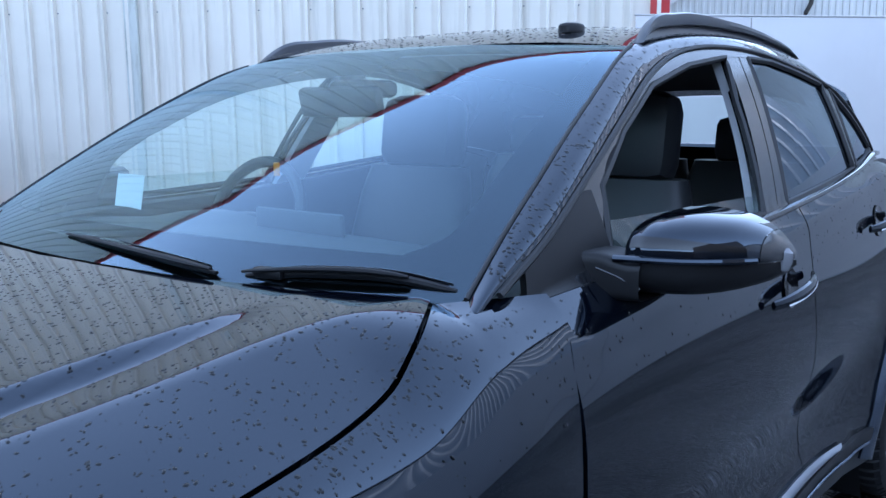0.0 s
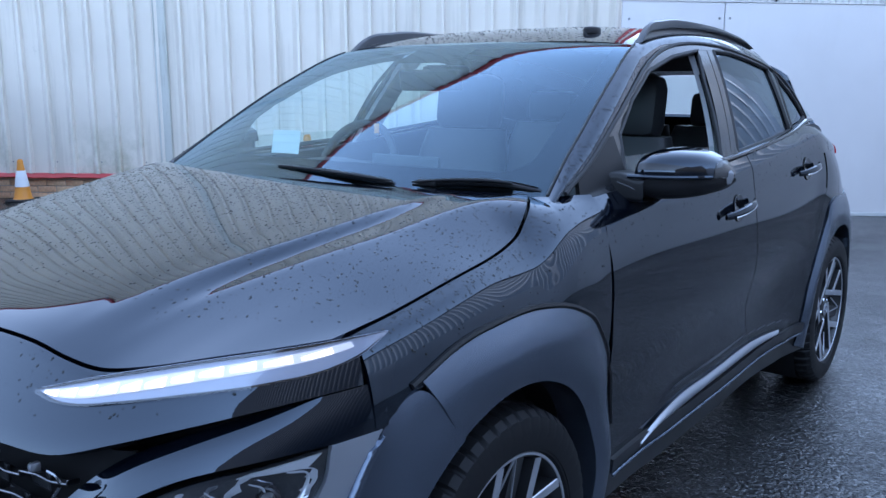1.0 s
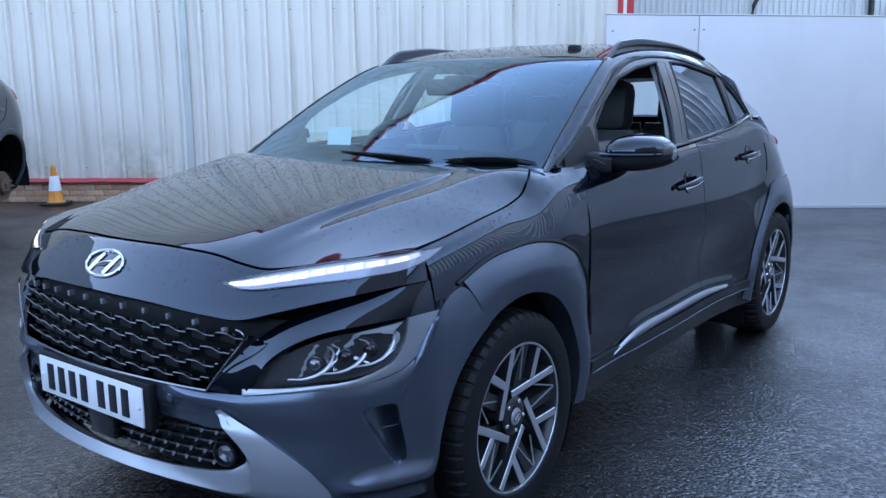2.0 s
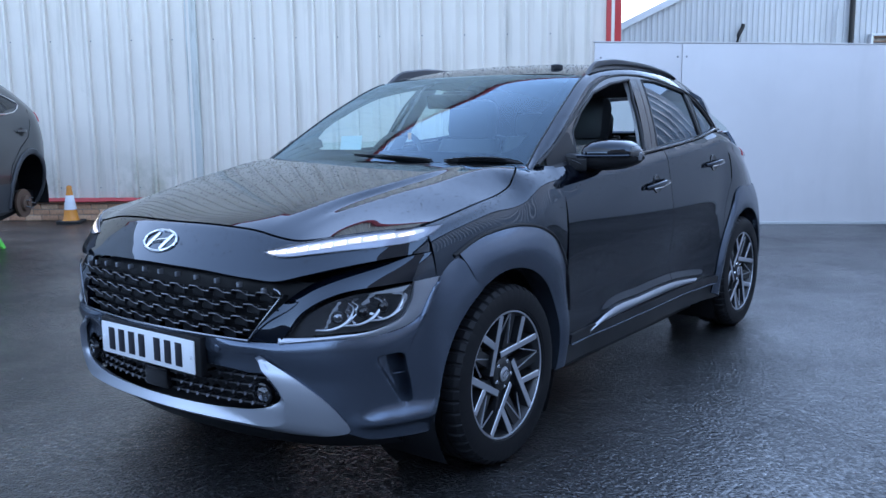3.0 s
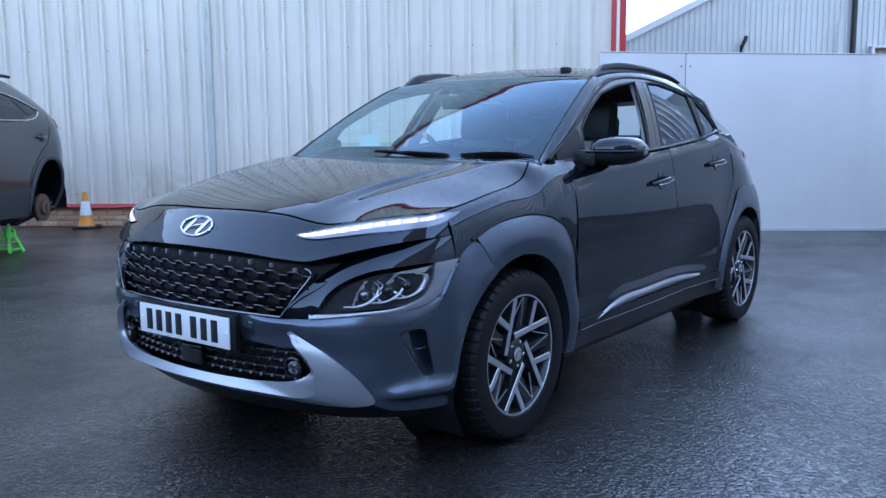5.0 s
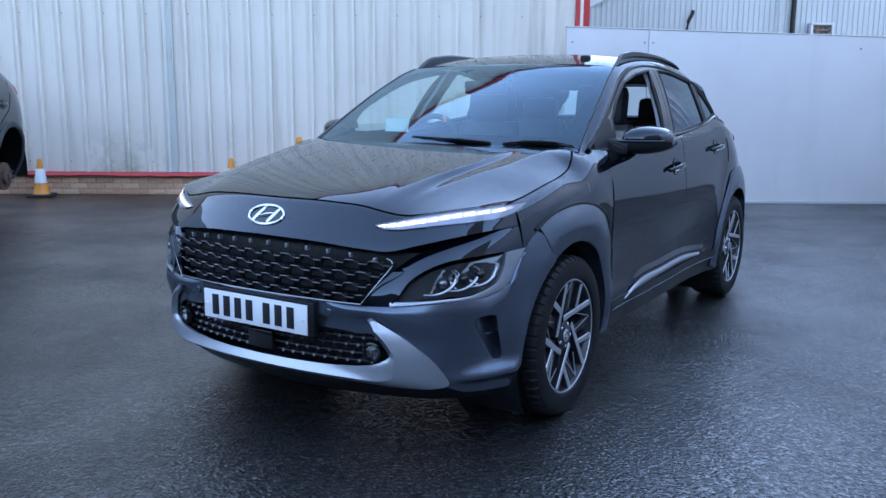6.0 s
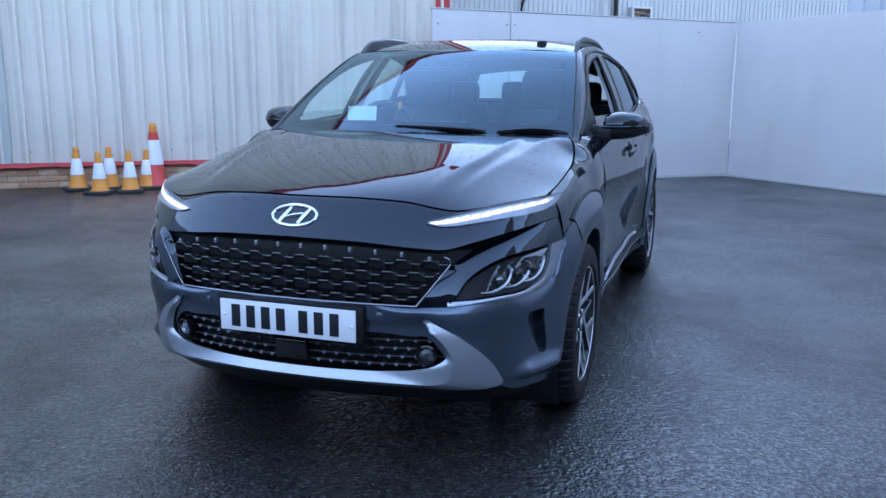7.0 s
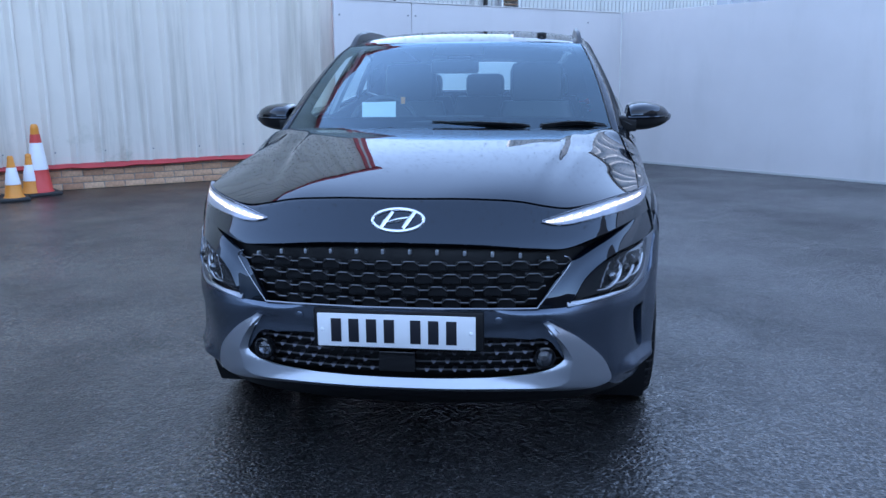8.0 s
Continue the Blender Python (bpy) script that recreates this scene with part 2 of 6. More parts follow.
moss(WALL)
weathered(WHITE, (0.63, 0.60, 0.59), (0.45, 0.44, 0.42), (2.5, 2.5, 0.5), 3.5, 0.22)
weathered(DARKWALL, (0.06, 0.062, 0.068), (0.035, 0.034, 0.032), (4, 4, 0.3), 3, 0.4)
weathered(PALESHEET, (0.50, 0.53, 0.57), (0.28, 0.29, 0.30), (4, 4, 0.3), 3, 0.3)
weathered(GREYSHEET, (0.45, 0.455, 0.46), (0.22, 0.22, 0.22), (4, 4, 0.3), 3, 0.35)


def brick_tones():
    n, l, _ = nodes(BRICK)
    info = n.new("ShaderNodeObjectInfo")
    tone = ramp(BRICK, info.outputs["Random"], [(0.0, (0.48, 0.26, 0.15)), (0.5, (0.62, 0.37, 0.22)), (1.0, (0.70, 0.46, 0.29))])
    to(BRICK, blend(BRICK, tone, ramp(BRICK, noise_of(BRICK, 40, 4), [(0.3, 0.75), (0.7, 1.1)]), 1.0, "MULTIPLY"), "Base Color")
    bump(BRICK, noise_of(BRICK, 90, 4), 0.4, 0.004)


brick_tones()
WALL_DIRTY = material("rusty_cover_strip", (0.46, 0.45, 0.4), 0.5)
weathered(WALL_DIRTY, (0.58, 0.58, 0.53), (0.26, 0.24, 0.17), (14, 14, 1.6), 14, 0.8)
WHITE_DIRTY = material("grimy_white", (0.45, 0.45, 0.44), 0.7)
SCREW = material("grey_screw", (0.24, 0.24, 0.24), 0.5, 0.5)
SHED_EDGE = material("pale_verge", (0.5, 0.51, 0.53), 0.45)
RUST = material("rusty_louvre", (0.18, 0.11, 0.07), 0.8)
RED_PLASTIC = material("red_plastic", (0.6, 0.05, 0.04), 0.4)
GREEN = material("green_enamel", (0.12, 0.62, 0.06), 0.35)
PLATE = material("white_plate", (0.78, 0.79, 0.8), 0.3)
INK = material("plate_ink", (0.01, 0.01, 0.015), 0.4)
FABRIC = material("black_leather", (0.02, 0.021, 0.023), 0.5)
TRIM_IN = material("dark_interior_plastic", (0.045, 0.046, 0.05), 0.6)
BAND = material("screen_edge_print", (0.002, 0.002, 0.002), 0.6, 0.0, 0.0, 0.0)
HEADLINE = material("grey_headlining", (0.38, 0.38, 0.39), 0.9)
PAPER = material("white_paper", (0.8, 0.82, 0.82), 0.7)
LAMP_SILVER = material("lamp_silver", (0.66, 0.68, 0.72), 0.22, 0.6)
DRL_BACK = material("day_lamp_housing", (0.30, 0.32, 0.39), 0.3, 0.3)
REFLECT = material("lamp_reflector", (0.8, 0.82, 0.85), 0.1, 1.0)
LAMP_BACK = material("lamp_housing", (0.02, 0.021, 0.024), 0.25)
POD = material("lamp_pod", (0.30, 0.31, 0.34), 0.22, 0.9)
TAIL = material("red_tail_lens", (0.45, 0.01, 0.015), 0.1)
INDICATOR = material("pale_lens", (0.20, 0.20, 0.21), 0.15)
SUVPAINT = material("dark_grey_car_paint", (0.03, 0.031, 0.033), 0.3, 0.3, 1.0)
SUVCLAD = material("dark_grey_bumper", (0.05, 0.052, 0.056), 0.5)
RUSTDISC = material("rusty_brake_disc", (0.16, 0.1, 0.07), 0.7, 0.4)


def thin_glass(name, tint, head_on, sheen=(1, 1, 1)):
    """Thin sheet glass: clear, with a mirror sheen that grows towards grazing angles, alike on both faces."""
    m = bpy.data.materials.new(name)
    m.use_nodes = True
    n, l = m.node_tree.nodes, m.node_tree.links
    n.clear()
    out, mixer, tr, gl, lw, p, q = (n.new("ShaderNode" + k) for k in ("OutputMaterial", "MixShader", "BsdfTransparent", "BsdfGlossy", "LayerWeight", "Math", "Math"))
    tr.inputs[0].default_value = (*tint, 1)
    gl.inputs["Roughness"].default_value = 0.0
    gl.inputs[0].default_value = (*sheen, 1)
    lw.inputs["Blend"].default_value = 0.5
    p.operation, q.operation = "POWER", "MULTIPLY_ADD"
    p.inputs[1].default_value = 4.6
    q.inputs[1].default_value, q.inputs[2].default_value = 1 - head_on, head_on
    l.new(lw.outputs["Facing"], p.inputs[0])
    l.new(p.outputs[0], q.inputs[0])
    l.new(q.outputs[0], mixer.inputs[0])
    l.new(tr.outputs[0], mixer.inputs[1])
    l.new(gl.outputs[0], mixer.inputs[2])
    l.new(mixer.outputs[0], out.inputs[0])
    return m


SCREEN = thin_glass("windscreen_glass", (0.74, 0.90, 0.88), 0.10, (0.62, 0.83, 1.0))
TINT = thin_glass("privacy_glass", (0.07, 0.08, 0.09), 0.06, (0.8, 0.9, 1.0))
SIDEGLASS = thin_glass("side_glass", (0.80, 0.88, 0.86), 0.05)
LENS = thin_glass("clear_lens", (0.95, 0.96, 0.97), 0.055)

LED = bpy.data.materials.new("led_light")
LED.use_nodes = True
_p = LED.node_tree.nodes["Principled BSDF"]
_p.inputs["Emission Color"].default_value = (1.0, 0.88, 0.64, 1)
_p.inputs["Base Color"].default_value = (0.05, 0.05, 0.05, 1)
_p.inputs["Emission Strength"].default_value = 0.36

CHROME_DARK = material("dark_chrome", (0.20, 0.21, 0.23), 0.2, 1.0)
LED_SOFT = bpy.data.materials.new("led_guide")
LED_SOFT.use_nodes = True
LED_SOFT.node_tree.nodes["Principled BSDF"].inputs["Base Color"].default_value = (0.35, 0.37, 0.42, 1)
LED_SOFT.node_tree.nodes["Principled BSDF"].inputs["Emission Color"].default_value = (0.85, 0.9, 1.0, 1)
LED_SOFT.node_tree.nodes["Principled BSDF"].inputs["Emission Strength"].default_value = 0.05

# ---- the yard: ground and walls ----
# wall frame: a along the long wall from the boarding's corner, b back from it
WALL_TURN = radians(33.5)
CORNER = Vector((1.29, 8.92, 0))
FRAME = Matrix.Translation(CORNER) @ Matrix.Rotation(WALL_TURN, 4, "Z")


def ground():
    n = 40
    s = np.sign(np.linspace(-1, 1, n + 1)) * np.abs(np.linspace(-1, 1, n + 1)) ** 4 * 1500
    V = [(x, y, 0) for x in s for y in s]
    F = [(i * (n + 1) + j, (i + 1) * (n + 1) + j, (i + 1) * (n + 1) + j + 1, i * (n + 1) + j + 1) for i in range(n) for j in range(n)]
    tagged(part("ground", (V, F), ASPHALT), "wet black asphalt yard with a coarse stony grain", "ground", kind="structure")


ground()


def profiled(a0, a1, b, z0, z1, pitch, rib, depth, foot=None):
    """A profiled metal sheet wall in the wall frame: flat pans with trapezoid ribs, standing to the front."""
    xs = []
    a = a0
    while a < a1:
        xs += [(a, 0), (a + pitch - 2.6 * rib, 0), (a + pitch - 0.9 * rib, depth), (a + pitch - 0.12 * rib, depth)]
        a += pitch
    xs.append((a, 0))
    front = [(x, b - d) for x, d in xs]
    top = z1 if callable(z1) else (lambda x: z1)
    V = [(x, y, z0) for x, y in front] + [(x, y, top(x)) for x, y in front] + [(x, b + 0.12, z) for x in (xs[0][0], xs[-1][0]) for z in (z0,)] + [(x, b + 0.12, top(x)) for x in (xs[0][0], xs[-1][0])]
    k = len(front)
    F = [(i, i + 1, k + i + 1, k + i) for i in range(k - 1)]
    F += [(2 * k + 1, 2 * k, 2 * k + 2, 2 * k + 3), (2 * k, 0, k, 2 * k + 2), (k - 1, 2 * k + 1, 2 * k + 3, 2 * k - 1)]
    return V, F


EAVES, RIDGE_A = 6.0, -12.5  # the long wall is a gable end: its verge climbs from the corner


def verge(a):
    return EAVES + 0.50 * (-3.9 - a) if a > RIDGE_A else EAVES + 0.50 * (-3.9 - RIDGE_A) - 0.50 * (RIDGE_A - a)


BACK = 0.68  # the metal wall's face, behind the boarding's


def framed(ob, label, category):
    ob.matrix_world = FRAME
    return tagged(ob, label, category, kind="structure")


def foot_bricks():
    """Low brick foot of the metal wall: each brick a piece of its own near the camera's side, the far run joined."""
    base = framed(part("wall_brick_foot", box(-19, -3.9, BACK + 0.012, BACK + 0.15, 0, 0.30), MORTAR), "low buff brick plinth under the metal wall", "wall")
    bm = box(0, 0.215, BACK, BACK + 0.05, 0, 0.065, 0.004)
    data = mesh_of("brick", *bm, BRICK)
    for row in range(4):
        for k in range(46):
            a = -14.2 + 0.225 * k + (0.11 if row % 2 else 0)
            ob = part("brick", data, BRICK, base)
            ob.matrix_basis = Matrix.Translation((a, random.uniform(-0.003, 0.003), 0.003 + 0.075 * row))


framed(part("wall_long", profiled(-18.945, -3.92, BACK, 0.3, verge, 0.265, 0.036, 0.060), WALL, smooth=False), "pale cream profiled metal sheet wall with dirty streaks", "wall")
foot_bricks()


def strip(a0, a1, b0, b1, z, h, n, wob):
    """A long bent flashing: its edge dips and swells."""
    rows = []
    for i in range(n + 1):
        a = mix(a0, a1, i / n)
        w = wob * noise.noise(Vector((a * 1.7, 3.1, 0))) + 0.5 * wob * noise.noise(Vector((a * 6, 1.3, 0)))
        rows.append([(a, b1, z + h), (a, b0 + 0.03, z + h + 0.3 * w), (a, b0 + 0.4 * w, z + 0.012 + w), (a, b0 + 0.014, z + w), (a, b1, z)])
    V = [p for r in rows for p in r]
    F = [(i * 5 + j, i * 5 + j + 1, (i + 1) * 5 + j + 1, (i + 1) * 5 + j) for i in range(n) for j in range(4)]
    return V, F


framed(part("trim_red_foot", strip(-19, -3.9, BACK - 0.075, BACK + 0.03, 0.245, 0.055, 200, 0.026), RED), "bent red metal drip flashing", "trim")
framed(part("trim_red_corner", box(-3.94, -3.76, BACK - 0.05, BACK + 0.3, 0, EAVES, 0.01), RED), "red corner flashing of the metal wall", "trim")
V = []
for a in (-19.0, RIDGE_A, -3.7):
    z = verge(a)
    V += [(a, BACK - 0.12, z - 0.14), (a, BACK - 0.12, z + 0.06), (a, BACK + 0.3, z + 0.06), (a, BACK + 0.3, z - 0.14)]
F = [(i * 4 + j, (i + 1) * 4 + j, (i + 1) * 4 + (j + 1) % 4, i * 4 + (j + 1) % 4) for i in range(2) for j in range(4)] + [(0, 1, 2, 3), (11, 10, 9, 8)]
framed(part("trim_red_verge", (V, F), RED, smooth=False), "red verge flashing along the gable of the metal wall", "trim")
framed(part("wall_long_side", box(-3.92, -3.8, BACK + 0.3, BACK + 14, 0, EAVES), WALL), "pale metal sheet end wall", "wall")


def joint_cover():
    """The weathered cover strip over a lap between sheets, and the rows of fixing screws."""
    V, F = box(-9.2, -9.06, BACK - 0.054, BACK, 0.3, EAVES, 0.006)
    framed(part("trim_lap_cover", (V, F), WALL_DIRTY), "rust-streaked cover strip over a sheet joint", "trim")
    screws = []
    for k in range(0, 56, 2):
        for z in (0.43, 2.3, 3.6):
            screws.append(moved(lathe([(0.009, 0.0), (0.009, -0.004), (0.005, -0.008), (0.0005, -0.008)], 6, "y"), Matrix.Translation((-18.93 + 0.265 * k, BACK - 0.002, z))))
    framed(part("trim_wall_screws", joined(*screws), SCREW), "dark screw heads in rows on the metal wall", "screws")
    bpy.data.objects["trim_wall_screws"]["kind"] = "stuff"


joint_cover()


def boarding():
    def board(a0, a1, z0, z1):
        V, F = box(a0, a1, 0, 0.05, 0, 1, 0.003)
        return np.array([(x, y, z * mix(z0, z1, (x - a0) / (a1 - a0))) for x, y, z in V]), F
    # long face: two runs of board with a lap joint and a thin capping
    framed(part("wall_white_end", board(-4.15, -3.155, 2.125, 2.10), WHITE), "white painted board wall with a scuffed edge", "wall")
    framed(part("wall_white", board(-3.147, 0.0, 2.10, 2.03), WHITE), "white painted board wall, faintly scuffed", "wall")
    V, F = box(-4.16, 0.0, -0.008, 0.058, 0, 0.012, 0.002)
    V = np.array([(x, y, z + mix(2.127, 2.032, (x + 4.16) / 4.16)) for x, y, z in V])
    framed(part("trim_white_cap", (V, F), WHITE), "thin white capping on the board wall", "trim")
    V, F = box(-4.16, 0.0, -0.012, 0.0, 0.0, 0.035, 0.002)
    framed(part("trim_white_foot", (V, F), WHITE_DIRTY), "grimy foot of the white board wall", "trim")
    w = Matrix.Translation(CORNER) @ Matrix.Rotation(radians(-40.1), 4, "Z")

    def wing(a0, a1):
        V, F = box(a0, a1, 0, 0.05, 0, 1, 0.003)
        return np.array([(x, y, z * mix(2.03, 2.11, min(x / 2.0, 1))) for x, y, z in V]), F
    for name, a0, a1 in (("wall_white_wing_near", 0.02, 4.4), ("wall_white_wing_mid", 4.405, 8.8), ("wall_white_wing_far", 8.805, 13.0)):
        tagged(part(name, wing(a0, a1), WHITE), "white painted board wall, catching blue light", "wall", kind="structure").matrix_world = w
    f = tagged(part("trim_wing_foot", box(0.0, 13, -0.012, 0.0, 0, 0.03, 0.002), WHITE_DIRTY), "grimy foot of the white board wall", "trim", kind="structure")
    f.matrix_world = w
    for k, (a, z) in enumerate(((-4.08, 1.95), (-3.2, 1.95), (-3.1, 1.95), (-0.55, 1.9), (-3.2, 0.9), (-3.1, 0.9))):
        bolt = part("trim_board_bolt", lathe([(0.012, 0.0), (0.012, -0.004), (0.0005, -0.007)], 10, "y"), SCREW)
        bolt.matrix_world = FRAME @ Matrix.Translation((a, 0, z))
        tagged(bolt, "round bolt head in the white boards", "bolt", kind="structure")


boarding()


def far_shed():
    """The grey shed behind the boarding: a gable wall with a sloping verge, pipes and a vent box."""
    b = 6.0
    top = lambda a: 2.95 + 0.487 * (a + 2.98) if a < 13 else 10.73 - 0.487 * (a - 13)
    xs, a = [], -9.0
    while a < 30:
        xs += [(a, 0), (a + 0.052, 0), (a + 0.062, 0.018), (a + 0.092, 0.018)]
        a += 0.1
    V = [(x, b - d, z) for x, d in xs for z in (0, max(top(x), 1.2))]
    F = [(2 * i, 2 * i + 2, 2 * i + 3, 2 * i + 1) for i in range(len(xs) - 1)]
    framed(part("wall_shed", (V, F), GREYSHEET, smooth=False), "grey profiled metal gable wall of a shed", "wall")
    V = []
    for a in (-9.0, 13.0, 30.0):
        z = top(a)
        V += [(a, b - 0.09, z - 0.09), (a, b - 0.09, z + 0.04), (a, b + 8, z + 0.04), (a, b + 8, z - 0.09)]
    F = [(i * 4 + j, i * 4 + (j + 1) % 4, (i + 1) * 4 + (j + 1) % 4, (i + 1) * 4 + j) for i in range(2) for j in range(4)] + [(0, 1, 2, 3), (11, 10, 9, 8)]
    framed(part("roof_shed", (V, F), SHED_EDGE, smooth=False), "pale metal shed roof with a plain verge", "roof")

    def pipe(name, pts, r, label, mat):
        ob = part(name, tube(pts, r, 10), mat)
        ob.matrix_world = FRAME
        tagged(ob, label, "pipe")
    y = b - 0.08
    pipe("drain_pipe", [(1.08, y, 0), (1.08, y, 4.86)], 0.045, "black drain pipe on the grey shed wall", BLACK)
    pipe("conduit", [(0.82, y, 2.0), (0.82, y, 3.15)], 0.02, "thin grey conduit on the grey shed wall", GREYSHEET)
    pipe("flue_stub", [(-0.92, y - 0.02, 2.0), (-0.93, y - 0.02, 2.55), (-0.91, y - 0.02, 2.72), (-0.84, y - 0.02, 2.86), (-0.83, y - 0.02, 2.92)], 0.035, "bent black flue pipe on the grey shed wall", BLACK)
    v = thing("vent_box", "small metal vent box on the grey shed wall", "vent", m=FRAME @ Matrix.Translation((1.62, y, 2.52)))
    part("frame", joined(box(-0.22, 0.22, -0.09, 0.06, 0.15, 0.19, 0.004), box(-0.22, -0.18, -0.09, 0.06, -0.3, 0.15, 0.004), box(0.18, 0.22, -0.09, 0.06, -0.3, 0.15, 0.004)), SHED_EDGE, v)
    part("grille", joined(*[box(-0.18, 0.18, -0.05, 0.04, -0.28 + 0.08 * k, -0.25 + 0.08 * k) for k in range(6)]), RUST, v, "rusty brown louvres")


far_shed()


def sheds_around():
    """Sheds behind the white wing, and unseen walls added to steer light and reflections."""
    def hall(name, m, length, height, label, sheeting):
        up = tagged(part(name, profiled(-length / 2, length / 2, 0, 0, height, 0.25, 0.03, 0.028), sheeting, smooth=False), label, "wall", kind="structure")
        up.matrix_world = m
    w = Matrix.Translation(CORNER) @ Matrix.Rotation(radians(-40.1), 4, "Z")
    g = tagged(part("trim_shed_gutter", box(0.5, 30.5, 1.44, 1.6, 5.6, 5.74, 0.02), DARKWALL), "dark gutter along the shed eaves", "gutter", kind="structure")
    g.matrix_world = w
    hall("wall_shed_side", w @ Matrix.Translation((15.5, 1.6, 0)), 30, 5.6, "pale profiled metal shed wall behind the boarding", PALESHEET)
    # hidden hall, added to cover bright sky in the rear window's reflection
    hall("wall_shed_far", FRAME @ Matrix.Translation((15.0, 9.5, 0)), 22, 9.0, "unseen tall grey sheet wall, added beyond the gable to cover reflected sky", GREYSHEET)
    # other sides of the yard, never in view, added to steer light and reflections
    def close(name, p, q, height, sheeting, label):
        d = Vector(q) - Vector(p)
        m = Matrix.Translation((*p, 0)) @ Matrix.Rotation(math.atan2(d.y, d.x), 4, "Z")
        up = tagged(part(name, profiled(0, d.length, 0, 0, height, 0.25, 0.03, 0.028), sheeting, smooth=False), label, "wall", kind="structure")
        up.matrix_world = m
    close("wall_yard_front", (15.0, -15.0), (-16.0, -15.0), 4.5, DARKWALL, "unseen dark sheet wall, added to close the yard and darken its reflections")
    close("wall_yard_side", (11.6, 0.4), (15.0, -15.0), 9.0, DARKWALL, "unseen dark sheet wall, added to close the yard and darken its reflections")
    close("wall_yard_left", (-16.0, -15.0), (-14.95, -0.9), 8.0, PALESHEET, "unseen pale sheet wall, added to cover bright sky and bounce light")


sheds_around()


CONE_DATA = {}


def cone(place, height, turn, red=False, lean=0.0):
    """A traffic cone: square rubber foot, orange body with a white sleeve and a blunt tip."""
    c = thing("traffic_cone", "orange and white traffic cone on the ground by the wall" if not red else "tall orange and white cone with a red band, by the wall", "traffic cone", "cones by the wall",
              FRAME @ Matrix.Translation(place) @ pose(0, 0, 0, lean, 0, turn))
    h = height
    if (h, red) not in CONE_DATA:
        r = lambda z: mix(0.105, 0.026, z / h) * (h / 0.5) ** 0.6
        foot = box(-0.15 * (h / 0.5) ** 0.5, 0.15 * (h / 0.5) ** 0.5, -0.15 * (h / 0.5) ** 0.5, 0.15 * (h / 0.5) ** 0.5, 0, 0.035, 0.012)
        body = lathe([(r(0.03) + 0.012, 0.034), (r(0.05), 0.05), (r(0.36 * h), 0.36 * h)], 28, "z")
        sleeve = lathe([(r(0.36 * h) + 0.002, 0.36 * h), (r(0.36 * h) + 0.004, 0.365 * h), (r(0.74 * h) + 0.004, 0.735 * h), (r(0.74 * h) + 0.002, 0.74 * h)], 28, "z")
        band = lathe([(r(0.74 * h) + 0.002, 0.742 * h), (r(0.86 * h) + 0.002, 0.86 * h)], 28, "z")
        tip = lathe([(r(0.74 * h), 0.74 * h), (r(0.92 * h), 0.92 * h), (r(0.93 * h) + 0.004, 0.93 * h), (r(h) + 0.002, 0.985 * h), (r(h) * 0.7, h), (0.01, h)], 28, "z")
        CONE_DATA[(h, red)] = [("foot", mesh_of("foot", *foot, CONE_BASE), "black rubber foot"), ("body", mesh_of("body", *body, RED_PLASTIC if red else ORANGE), ""),
                               ("sleeve", mesh_of("sleeve", *sleeve, SLEEVE), "white reflective sleeve"), ("tip", mesh_of("tip", *tip, ORANGE), "")]
        if red:
            CONE_DATA[(h, red)].append(("band", mesh_of("band", *band, RED_PLASTIC), "red band"))
    for name, data, label in CONE_DATA[(h, red)]:
        part(name, data, None, c, label)


cone((-10.75, 0.42, 0), 0.48, 8)
cone((-8.33, 0.42, 0), 0.50, 20)
cone((-8.04, 0.03, 0), 0.47, -15)
cone((-7.97, 0.42, 0), 0.50, 33)
cone((-7.72, 0.11, 0), 0.47, 5)
cone((-7.55, 0.40, 0), 0.46, 40)
cone((-7.46, 0.45, 0), 0.77, 12, True)

# ---- the parked car: nose towards -y, front axle at y = 0, ground at z = 0 ----
car = thing("parked_car", "glossy black compact crossover, wet with rain drops", "car")
BASE, TRACK, RADIUS = 2.6, 0.775, 0.33

# plan and section of the front: y as a function of x and height
NOSE_Y = curve((0.15, -0.74), (0.24, -0.826), (0.33, -0.860), (0.45, -0.876), (0.56, -0.887), (0.68, -0.882), (0.765, -0.868), (0.83, -0.825), (0.92, -0.75))


def front_y(x, z):
    x = abs(x)
    return NOSE_Y(z) + 0.28 * x**2 + 1.05 * x**8


# body side: half width through heights, from front to rear
TOP_Z = curve((-0.5, 0.89), (-0.33, 0.908), (-0.07, 0.952), (0.06, 0.968), (0.15, 0.988), (0.24, 1.03), (0.45, 1.05), (1.2, 1.078), (2.0, 1.14), (2.32, 1.172), (2.42, 1.153), (2.55, 1.128), (2.7, 1.105), (3.0, 1.07), (3.3, 1.04))
TOP_X = curve((-0.5, 0.76), (-0.33, 0.81), (-0.07, 0.812), (0.15, 0.785), (0.3, 0.768), (0.45, 0.785), (1.2, 0.828), (2.0, 0.826), (2.32, 0.80), (2.6, 0.735), (2.8, 0.66), (3.0, 0.585), (3.3, 0.46))
MID_X = curve((-0.5, 0.835), (-0.33, 0.862), (0.1, 0.88), (0.5, 0.868), (1.3, 0.872), (2.0, 0.874), (2.2, 0.876), (2.45, 0.888), (2.65, 0.885), (2.8, 0.872), (3.0, 0.825), (3.2, 0.745), (3.34, 0.63))
LOW_X = curve((-0.5, 0.83), (-0.33, 0.862), (0.1, 0.88), (0.5, 0.852), (1.3, 0.84), (1.95, 0.845), (2.12, 0.868), (2.25, 0.892), (2.55, 0.898), (2.8, 0.885), (3.0, 0.845), (3.2, 0.77), (3.34, 0.65))

